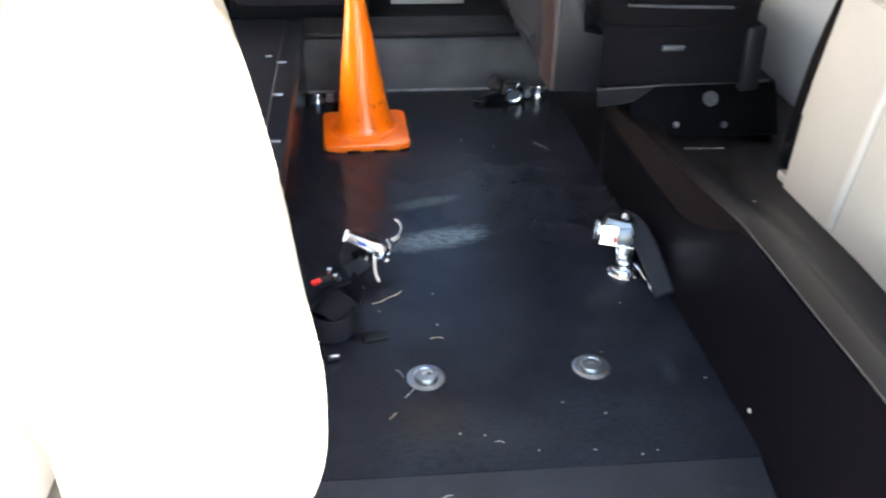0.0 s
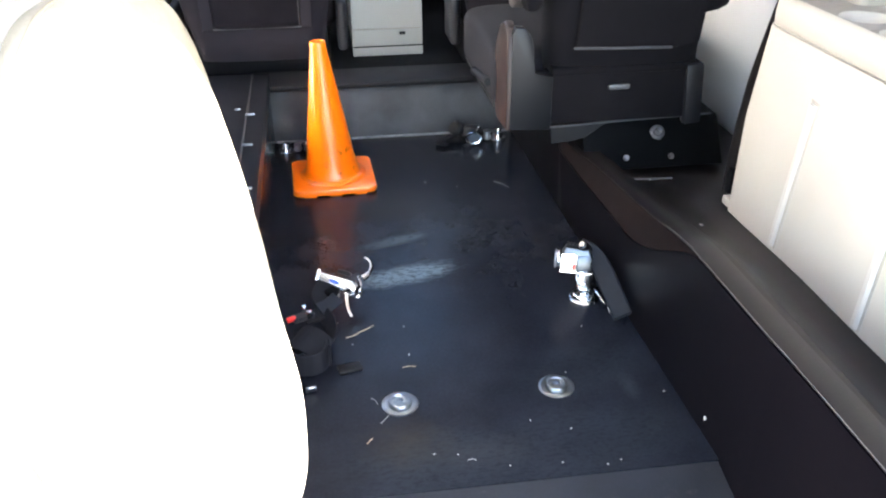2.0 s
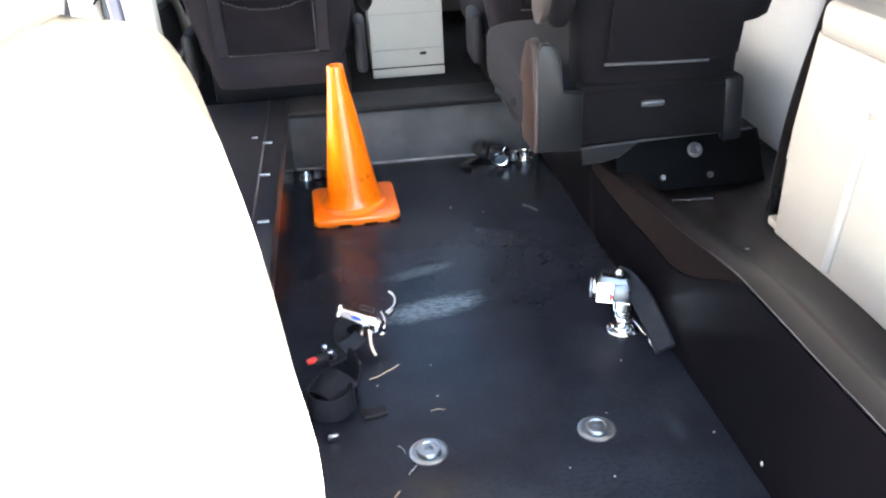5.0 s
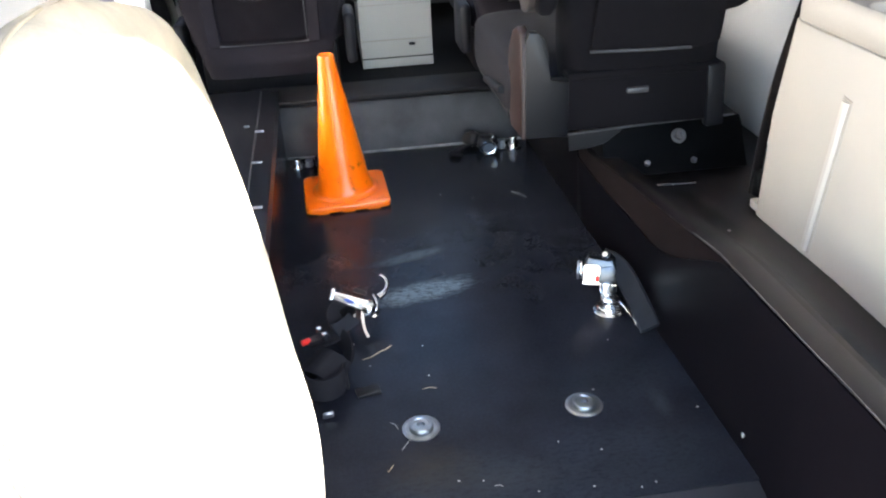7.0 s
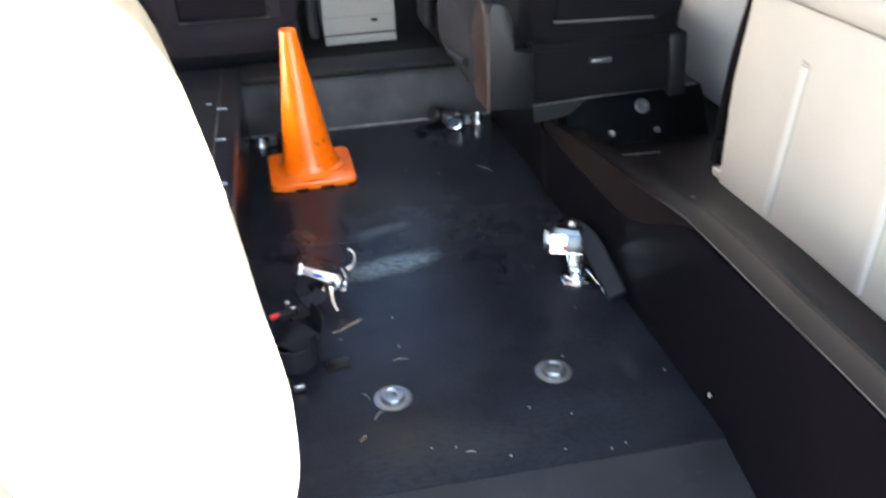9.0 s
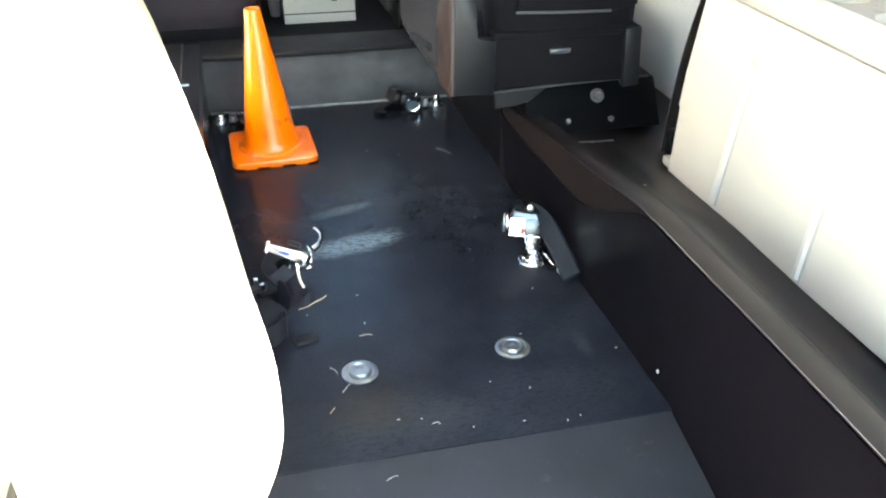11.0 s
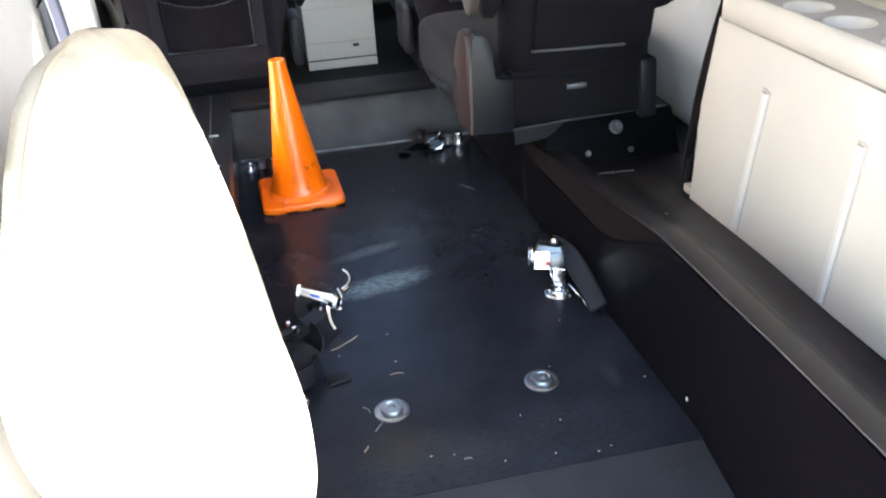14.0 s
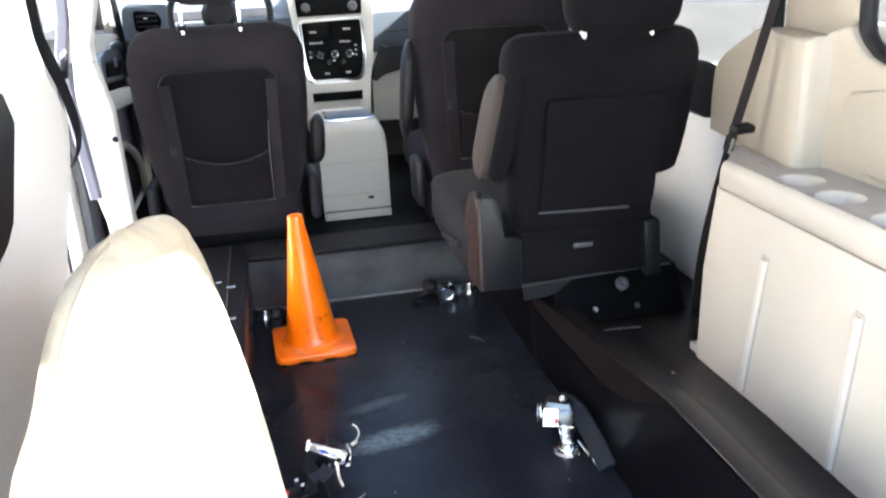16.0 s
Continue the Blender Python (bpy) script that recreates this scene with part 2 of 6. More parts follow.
stain(VINYL, -0.02, 1.20, 0.16, 0.05, 0.30, (0.036, 0.036, 0.036), 5.0)
stain(VINYL, 0.32, 1.34, 0.022, 0.05, 0.45, (0.045, 0.050, 0.058), 4.0)


def scuff_shade_marks(m, low, high, color, scale=42.0, rise=0.02, fall=0.06, squash=1.0, a=0.57, z=0.72):
    """Dark marks within a band of heights: rubbed wear on the cone, painted shade on the hide."""
    n, l = m.node_tree.nodes, m.node_tree.links
    s = n["Principled BSDF"]
    old = s.inputs["Base Color"].links[0].from_socket
    g = n.new("ShaderNodeNewGeometry")
    sp = n.new("ShaderNodeSeparateXYZ")
    l.new(g.outputs["Position"], sp.inputs[0])
    t = n.new("ShaderNodeTexNoise")
    t.inputs["Scale"].default_value, t.inputs["Detail"].default_value, t.inputs["Roughness"].default_value = scale, 8.0, 0.66
    flat = n.new("ShaderNodeMapping")
    flat.inputs["Scale"].default_value = (1, 1, squash)
    l.new(g.outputs["Position"], flat.inputs["Vector"])
    l.new(flat.outputs[0], t.inputs["Vector"])
    cut = n.new("ShaderNodeMapRange")
    cut.inputs["From Min"].default_value, cut.inputs["From Max"].default_value = a, z
    l.new(t.outputs["Fac"], cut.inputs["Value"])
    up, down = n.new("ShaderNodeMapRange"), n.new("ShaderNodeMapRange")
    for r, p, q in ((up, low, low + rise), (down, high, high - fall)):
        r.inputs["From Min"].default_value, r.inputs["From Max"].default_value = p, q
        l.new(sp.outputs["Z"], r.inputs["Value"])
    k1, k2 = n.new("ShaderNodeMath"), n.new("ShaderNodeMath")
    k1.operation = k2.operation = "MULTIPLY"
    l.new(up.outputs[0], k1.inputs[0])
    l.new(down.outputs[0], k1.inputs[1])
    l.new(k1.outputs[0], k2.inputs[0])
    l.new(cut.outputs[0], k2.inputs[1])
    mix = n.new("ShaderNodeMix")
    mix.data_type = "RGBA"
    l.new(k2.outputs[0], mix.inputs["Factor"])
    l.new(old, mix.inputs[6])
    mix.inputs[7].default_value = (*color, 1)
    l.new(mix.outputs[2], s.inputs["Base Color"])


# soft grey shade on the folding seat's top, painted into the hide colour
scuff_shade_marks(HIDE, 0.62, 1.30, (0.150, 0.142, 0.130), 19.0, 0.26, 0.06, 0.7, 0.46, 0.86)
scuff_shade_marks(ORANGE, 0.035, 0.20, (0.30, 0.055, 0.006))
ORANGE.node_tree.nodes["Principled BSDF"].inputs["Coat Roughness"].default_value = 0.22
grime(LEDGE, 45, 0.60, (0.0220, 0.0170, 0.0160), (1, 1, 1))
grime(WALLVINYL, 30, 0.62, (0.0085, 0.0064, 0.0070), (1, 0.6, 1.4))
grime(RAMP, 38, 0.60, (0.024, 0.025, 0.028), (1, 1, 1))
grime(CREAMTOP, 22, 0.58, (0.19, 0.165, 0.145), (1, 1, 1))
grime(CREAM, 14, 0.66, (0.40, 0.33, 0.26))
CHROME = material("chrome", (0.86, 0.87, 0.89), 0.17, metal=1.0, vary=0.05, big=20, fine=200, bump=0.03, dist=0.0003)
STEEL = material("brushed_steel", (0.36, 0.37, 0.40), 0.35, metal=1.0, vary=0.15, big=30, fine=400, bump=0.08, dist=0.0003)
ZINC = material("zinc_plate", (0.36, 0.385, 0.41), 0.36, metal=1.0, vary=0.18, big=40, fine=400, bump=0.06, dist=0.0003)
DASH = material("dash_plastic", (0.075, 0.092, 0.115), 0.5, spec=0.35, vary=0.15, big=6, fine=500, bump=0.15, dist=0.0004)
LAVENDER = material("door_seal_rubber", (0.115, 0.115, 0.15), 0.5, vary=0.12, big=8, fine=300, bump=0.1, dist=0.0004)
DUST = material("dusty_edge", (0.13, 0.135, 0.14), 0.9, vary=0.6, big=26, fine=220, bump=0.4, dist=0.0006)
STRAPW = material("strap_webbing", (0.015, 0.017, 0.022), 0.75, spec=0.12, vary=0.35, big=30, fine=1200, bump=0.6, dist=0.0008)
WEB = material("webbing", (0.0105, 0.0105, 0.0130), 0.8, spec=0.06, vary=0.2, big=20, fine=1500, bump=0.6, dist=0.0008)
DARKSTEEL = material("dark_steel", (0.11, 0.115, 0.125), 0.30, metal=1.0, vary=0.3, big=40, fine=400, bump=0.08, dist=0.0003)
BELTW = material("belt_webbing", (0.026, 0.021, 0.021), 0.8, spec=0.08, vary=0.25, big=20, fine=1500, bump=0.6, dist=0.0008)
HANDLE = material("worn_grey_plastic", (0.050, 0.050, 0.054), 0.4, vary=0.3, big=30, fine=500, bump=0.15, dist=0.0004)
RED = material("red_button", (0.55, 0.02, 0.015), 0.4, vary=0.1)
BADGE = material("blue_badge", (0.02, 0.06, 0.30), 0.4)
STRAW = material("straw", (0.50, 0.36, 0.22), 0.8, vary=0.3, big=60)
PAPER = material("chip", (0.36, 0.35, 0.33), 0.8, vary=0.2, big=60)
GROUND = material("concrete", (0.44, 0.415, 0.385), 0.9, vary=0.3, big=1.5, fine=90, bump=0.5, dist=0.004)
ROOF = material("headliner", (0.70, 0.68, 0.65), 0.95, vary=0.05, big=4, fine=600, bump=0.3)
GREYTRIM = material("grey_trim", (0.25, 0.24, 0.23), 0.6, vary=0.08, big=3, fine=400)
DOORGREY = material("door_grey", (0.13, 0.14, 0.155), 0.5, vary=0.1, big=4, fine=400)
TINT = glass("tinted_glass", (0.105, 0.108, 0.104))
CLEAR = glass("clear_glass", (0.95, 0.97, 0.97))
SCREEN = glass("windscreen_glass", (0.40, 0.44, 0.47))
STRIP = material("dull_strip", (0.11, 0.10, 0.10), 0.55, metal=0.5, vary=0.5, big=12, fine=200)
# pale surface of the added reflector wall outside
BOUNCE = material("bounce_white", (0.80, 0.76, 0.70), 0.9, vary=0.06, big=0.8, fine=30, bump=0.3, dist=0.004)


# ---------------------------------------------------------------- mesh helpers
def finish(bm, name, mat, sharp=38):
    bm.normal_update()
    bmesh.ops.recalc_face_normals(bm, faces=bm.faces[:])
    for f in bm.faces:
        f.smooth = True
    lim = radians(sharp)
    for e in bm.edges:
        if len(e.link_faces) == 2 and e.calc_face_angle(0) > lim:
            e.smooth = False
    me = bpy.data.meshes.new(name)
    bm.to_mesh(me)
    bm.free()
    me.materials.append(mat)
    return new(name, me)


def thing(name, at, label, category, group="", kind=""):
    e = new(name)
    e.location = at
    e.empty_display_size = 0.05
    return tagged(e, label, category, group, kind)


def part(name, bm, mat, parent, label="", sharp=38):
    ob = finish(bm, name, mat, sharp)
    ob.parent = parent
    if parent.type == "EMPTY":
        ob.matrix_parent_inverse = Matrix.Translation(-parent.location)
    if label:
        ob["label"] = label
    return ob


def solid(name, bm, mat, label, category, group="", kind="", sharp=38):
    return tagged(finish(bm, name, mat, sharp), label, category, group, kind)


def box(bm, c, s, bevel=0.0, seg=2, rot=(0, 0, 0)):
    m = pose(*c, *rot) @ Matrix.Diagonal((*s, 1))
    made = bmesh.ops.create_cube(bm, size=1.0, matrix=m)["verts"]
    if bevel > 0:
        edges = {e for v in made for e in v.link_edges}
        bmesh.ops.bevel(bm, geom=list(edges), offset=bevel, segments=seg, affect="EDGES", profile=0.5)
    return bm


def lathe(bm, prof, seg=32, m=Matrix()):
    rings = []
    for r, z in prof:
        if r < 1e-6:
            rings.append([bm.verts.new(m @ Vector((0, 0, z)))])
        else:
            rings.append([bm.verts.new(m @ Vector((r * math.cos(2 * math.pi * i / seg), r * math.sin(2 * math.pi * i / seg), z))) for i in range(seg)])
    for a, b in zip(rings, rings[1:]):
        for i in range(seg):
            j = (i + 1) % seg
            if len(a) == 1 and len(b) == 1:
                continue
            if len(a) == 1:
                bm.faces.new((a[0], b[i], b[j]))
            elif len(b) == 1:
                bm.faces.new((a[i], a[j], b[0]))
            else:
                bm.faces.new((a[i], a[j], b[j], b[i]))
    return bm


def loft(bm, rings, caps=True):
    vs = [[bm.verts.new(p) for p in r] for r in rings]
    n = len(vs[0])
    for a, b in zip(vs, vs[1:]):
        for i in range(n):
            bm.faces.new((a[i], a[(i + 1) % n], b[(i + 1) % n], b[i]))
    if caps:
        bm.faces.new(vs[0])
        bm.faces.new(vs[-1])
    return bm


def oval(cx, cy, cz, hw, hd, power=3.0, n=36):
    """A rounded oblong in a level plane."""
    out = []
    for i in range(n):
        a = 2 * math.pi * i / n
        c, s = math.cos(a), math.sin(a)
        out.append((cx + hw * math.copysign(abs(c) ** (2 / power), c), cy + hd * math.copysign(abs(s) ** (2 / power), s), cz))
    return out


def smooth_path(pts, per=8):
    """A soft curve through the points (Catmull-Rom)."""
    p = [Vector(q) for q in pts]
    p = [2 * p[0] - p[1], *p, 2 * p[-1] - p[-2]]
    out = []
    for i in range(1, len(p) - 2):
        for k in range(per):
            t = k / per
            out.append(0.5 * (2 * p[i] + (p[i + 1] - p[i - 1]) * t + (2 * p[i - 1] - 5 * p[i] + 4 * p[i + 1] - p[i + 2]) * t * t + (3 * p[i] - p[i - 1] - 3 * p[i + 1] + p[i + 2]) * t ** 3))
    return out + [p[-2]]


def sweep(bm, pts, shape, up=(0, 0, 1)):
    """A profile, given across and along up, swept along a path."""
    pts = [Vector(q) for q in pts]
    rings = []
    for i, q in enumerate(pts):
        t = (pts[min(i + 1, len(pts) - 1)] - pts[max(i - 1, 0)]).normalized()
        side = t.cross(Vector(up))
        side = side.normalized() if side.length > 1e-5 else Vector((1, 0, 0))
        u = side.cross(t).normalized()
        rings.append([q + side * a + u * b for a, b in shape])
    return loft(bm, rings)


def tube(bm, pts, r, seg=10, up=(0, 0, 1)):
    return sweep(bm, pts, [(r * math.cos(2 * math.pi * i / seg), r * math.sin(2 * math.pi * i / seg)) for i in range(seg)], up)


def strap(bm, pts, width, thick, up=(0, 0, 1)):
    w, h = width / 2, thick / 2
    k = min(w, h) * 0.6
    return sweep(bm, pts, [(-w, -h + k), (-w + k, -h), (w - k, -h), (w, -h + k), (w, h - k), (w - k, h), (-w + k, h), (-w, h - k)], up)


def prism(bm, outline, place, depth, bevel=0.0, seg=2):
    """An outline (a, b) thickened from 0 to depth; place(a, b, d) gives the point."""
    lo = [bm.verts.new(place(a, b, 0.0)) for a, b in outline]
    hi = [bm.verts.new(place(a, b, depth)) for a, b in outline]
    faces = [bm.faces.new(lo), bm.faces.new(hi)]
    n = len(lo)
    for i in range(n):
        faces.append(bm.faces.new((lo[i], lo[(i + 1) % n], hi[(i + 1) % n], hi[i])))
    if bevel > 0:
        rim = {e for f in faces[:2] for e in f.edges}
        bmesh.ops.bevel(bm, geom=list(rim), offset=bevel, segments=seg, affect="EDGES", profile=0.5)
    return bm


def B():
    return bmesh.new()


def rounded(outline, radii, n=5):
    """An outline with its corners rounded off, each by its own radius."""
    p = [Vector(q) for q in outline]
    out = []
    for i, r in enumerate(radii):
        a, b, c = p[i - 1], p[i], p[(i + 1) % len(p)]
        u, w = (a - b), (c - b)
        r = min(r, 0.45 * u.length, 0.45 * w.length)
        s, e = b + u.normalized() * r, b + w.normalized() * r
        for k in range(n + 1):
            t = k / n
            q = s * (1 - t) ** 2 + b * 2 * t * (1 - t) + e * t * t
            out.append((q.x, q.y))
    return out


# ---------------------------------------------------------------- the van's shell
RISER = 2.70          # face of the step up to the front floor
FRONT = 0.162         # height of the front floor
HINGE = 1.125         # where the ramp begins
EDGE = 0.40           # inner wall of the lowered channel


def channel_left(y):
    return -0.372 - 0.025 * (y - 1.1) / 1.6


def channel_right(y):
    return EDGE + 0.002 - 0.026 * (y - 1.3) / 1.4


def ground():
    bm = B()
    box(bm, (0, 0, -0.335), (600, 600, 0.1))
    solid("ground", bm, GROUND, "grey concrete ground under and round the van", "ground", kind="structure")


def channel():
    bm = B()
    n = 24
    rows = []
    for i in range(n + 1):
        y = HINGE + (RISER - HINGE) * i / n
        rows.append([(channel_left(y) - 0.01, y), (-0.2, y), (0.0, y), (0.2, y), (EDGE + 0.01, y)])
    top = [[bm.verts.new((x, y, 0.0)) for x, y in r] for r in rows]
    bot = [[bm.verts.new((x, y, -0.03)) for x, y in r] for r in rows]
    for g in (top, bot):
        for a, b in zip(g, g[1:]):
            for k in range(4):
                bm.faces.new((a[k], a[k + 1], b[k + 1], b[k]))
    loopt = top[0] + [r[-1] for r in top[1:]] + top[-1][-2::-1] + [r[0] for r in top[-2:0:-1]]
    loopb = bot[0] + [r[-1] for r in bot[1:]] + bot[-1][-2::-1] + [r[0] for r in bot[-2:0:-1]]
    for i in range(len(loopt)):
        j = (i + 1) % len(loopt)
        bm.faces.new((loopt[i], loopt[j], loopb[j], loopb[i]))
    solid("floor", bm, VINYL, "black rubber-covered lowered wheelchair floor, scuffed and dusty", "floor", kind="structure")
    # ramp falling to the rear
    bm = B()
    prism(bm, [(HINGE - 0.002, -0.001), (0.35, -0.165), (0.35, -0.195), (HINGE - 0.002, -0.03)], lambda a, b, d: (-0.385 + d, a, b), 0.787)
    solid("ramp", bm, RAMP, "dull dark grey rubber ramp sloping down to the rear", "ramp", kind="structure")
    # step face and front floor
    bm = B()
    box(bm, (0, RISER + 0.02, 0.073), (0.90, 0.04, 0.202), 0.004)
    solid("step_riser", bm, CARPET, "grey carpeted step face across the front of the channel", "step", kind="structure")
    bm = B()
    tube(bm, smooth_path([(x, RISER - 0.002, 0.003 + 0.0012 * math.sin(x * 31)) for x in (-0.39, -0.2, 0.0, 0.2, 0.37)], 6), 0.0045, 8)
    solid("carpet_bead", bm, DUST, "dusty pale bead along the foot of the step", "trim", kind="structure")
    bm = B()
    box(bm, (0, 3.39, FRONT - 0.012), (1.70, 1.29, 0.04), 0.012)
    solid("front_floor", bm, CARPETDARK, "black carpeted front cabin floor", "floor", kind="structure")
    bm = B()
    box(bm, (0, 2.765, 0.183), (0.93, 0.165, 0.018), 0.006, 3)
    solid("floor_edge", bm, NOSE, "dark grey rubber edge trim along the top of the step", "trim", kind="structure")


def side_left():
    """Channel wall and the ledge over it, on the driver's side."""
    bm = B()
    prism(bm, [(0.45, -0.2), (RISER, -0.03), (RISER, 0.186), (1.18, 0.186), (1.175, 0.03), (0.45, 0.03)], lambda a, b, d: (channel_left(a) - d, a, b), 0.02)
    solid("wall_west", bm, WALLGLOSS, "black vinyl channel wall on the driver's side", "wall", kind="structure")
    bm = B()
    pts = [(1.18, 0.2), (1.3, 0.2), (2.0, 0.198), (RISER + 0.10, 0.196)]
    a = [(channel_left(y) + 0.004, y, z - 0.010) for y, z in pts]
    b = [(channel_left(y) - 0.004, y, z) for y, z in pts]
    c = [(channel_left(y) - 0.050, y, z + 0.001) for y, z in pts]
    d = [(channel_left(y) - 0.056, y, z + 0.005) for y, z in pts]
    e = [(-0.86, y, z + 0.006) for y, z in pts]
    f = [(-0.86, y, z - 0.03) for y, z in pts]
    g = [(channel_left(y), y, z - 0.03) for y, z in pts]
    rings = [[q[i] for q in (a, b, c, d, e, f, g)] for i in range(len(pts))]
    loft(bm, rings)
    led = solid("ledge_west", bm, LEDGEW, "black vinyl covered side ledge with a raised edge strip and screws", "ledge", kind="structure", sharp=25)
    bm = B()
    box(bm, (-0.62, 0.81, 0.015), (0.48, 0.72, 0.05), 0.006)
    solid("rear_sill", bm, CREAM, "pale trim sill low beside the ramp under the folding seat", "sill", kind="structure")
    for i, (x, y) in enumerate(((-0.432, 2.415), (-0.424, 2.185), (-0.409, 1.915), (-0.395, 1.66), (-0.472, 2.45))):
        bm = B()
        if i < 4:
            box(bm, (x - 0.004, y, 0.203), (0.026, 0.010, 0.006), 0.0025)
        else:
            box(bm, (x, y, 0.2075), (0.016, 0.008, 0.005), 0.002)
        part("screw", bm, ZINC, led, "dull steel screw clip")
    bm = B()
    tube(bm, smooth_path([(channel_left(y) - 0.053, y, z + 0.0045) for y, z in pts], 4), 0.0014, 6)
    part("edge_strip", bm, STRIP, led, "thin worn edging line")


def side_right():
    """Channel wall, its rising top edge, metal lip and sloping ledge, on the passenger's side."""
    prof = [(0.35, 0.291), (0.93, 0.293), (1.08, 0.295), (1.31, 0.296), (1.38, 0.290), (1.46, 0.277), (1.595, 0.257), (1.755, 0.243), (1.866, 0.233), (1.93, 0.224), (2.0, 0.214), (2.06, 0.208), (2.12, 0.212), (2.2, 0.216), (RISER, 0.216)]
    bm = B()
    def ease(y, lo, hi):
        k = min(1.0, max(0.0, (y - lo) / (hi - lo)))
        return k * k * (3 - 2 * k)

    def lip(y):
        return channel_right(y) + 0.003 * math.sin(y * 9) - 0.004 * ease(y, 1.75, 2.05)

    def crease(y, z):
        """Where the lower panel ends under the brown strip."""
        k = ease(y, 1.28, 1.62) * (1 - ease(y, 2.08, 2.14))
        return lip(y) - 0.016 * k, z - 0.004 - k * max(0.0, z - 0.186)
    fine = [(q.x, q.y) for q in smooth_path([(y, z, 0) for y, z in prof], 4)]
    inner = [(crease(y, z)[0], y, crease(y, z)[1]) for y, z in fine]
    foot = [(channel_right(y) - 0.03 * max(0.0, 1.125 - y), y, -0.2 if y < 1.0 else -0.03) for y, z in fine]
    rings = [[f, i, (i[0] + 0.018, i[1], i[2]), (f[0] + 0.018, f[1], f[2])] for f, i in zip(foot, inner)]
    loft(bm, rings)
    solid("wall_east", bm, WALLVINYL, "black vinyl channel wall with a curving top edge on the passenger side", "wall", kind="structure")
    # strip that carries the painted brown reflection under the wall's top edge
    bm = B()
    rings = []
    for y, z in fine:
        if 1.29 <= y <= 2.115:
            x1, z1 = crease(y, z)
            rings.append([(x1 + 0.003, y, z1 - 0.002), (lip(y) + 0.0005, y, z - 0.002), (lip(y) + 0.010, y, z - 0.004), (x1 + 0.014, y, z1 - 0.004)])
    loft(bm, rings)
    solid("wall_strip", bm, WALLCAP, "brown strip along the top of the channel wall, coloured as a reflection", "trim", kind="structure")
    bm = B()
    rings = []
    for y, z in prof:
        k = min(1.0, max(0.0, (1.95 - y) / 0.55))
        outer = 0.185 * k + 0.160 * (1 - k)
        x0 = lip(y)
        rings.append([(x0 + 0.005, y, z - 0.006), (x0 + 0.001, y, z), (x0 + 0.012, y, z + 0.001), (x0 + 0.052, y, z - 0.005 * k), (x0 + 0.058, y, z - 0.013 + 0.004 * k), (x0 + 0.064, y, z - 0.016 + 0.008 * k), (x0 + 0.095 + (0.435 - x0) * k, y, (outer + 0.008) * (1 - k) + k * (z + (outer - z) * 0.60)), (0.60, y, outer + 0.006), (0.66, y, outer), (0.88, y, 0.165), (0.88, y, 0.12), (0.46, y, 0.12)])
    loft(bm, rings)
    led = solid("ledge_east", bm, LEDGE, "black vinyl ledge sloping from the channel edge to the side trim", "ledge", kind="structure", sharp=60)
    bm = B()
    pts = smooth_path([(lip(y) + 0.001, y, z + 0.0022) for y, z in prof if y < 1.5], 4)
    tube(bm, pts, 0.0010, 6)
    part("edge_strip", bm, STRIP, led, "thin worn metal edging strip")


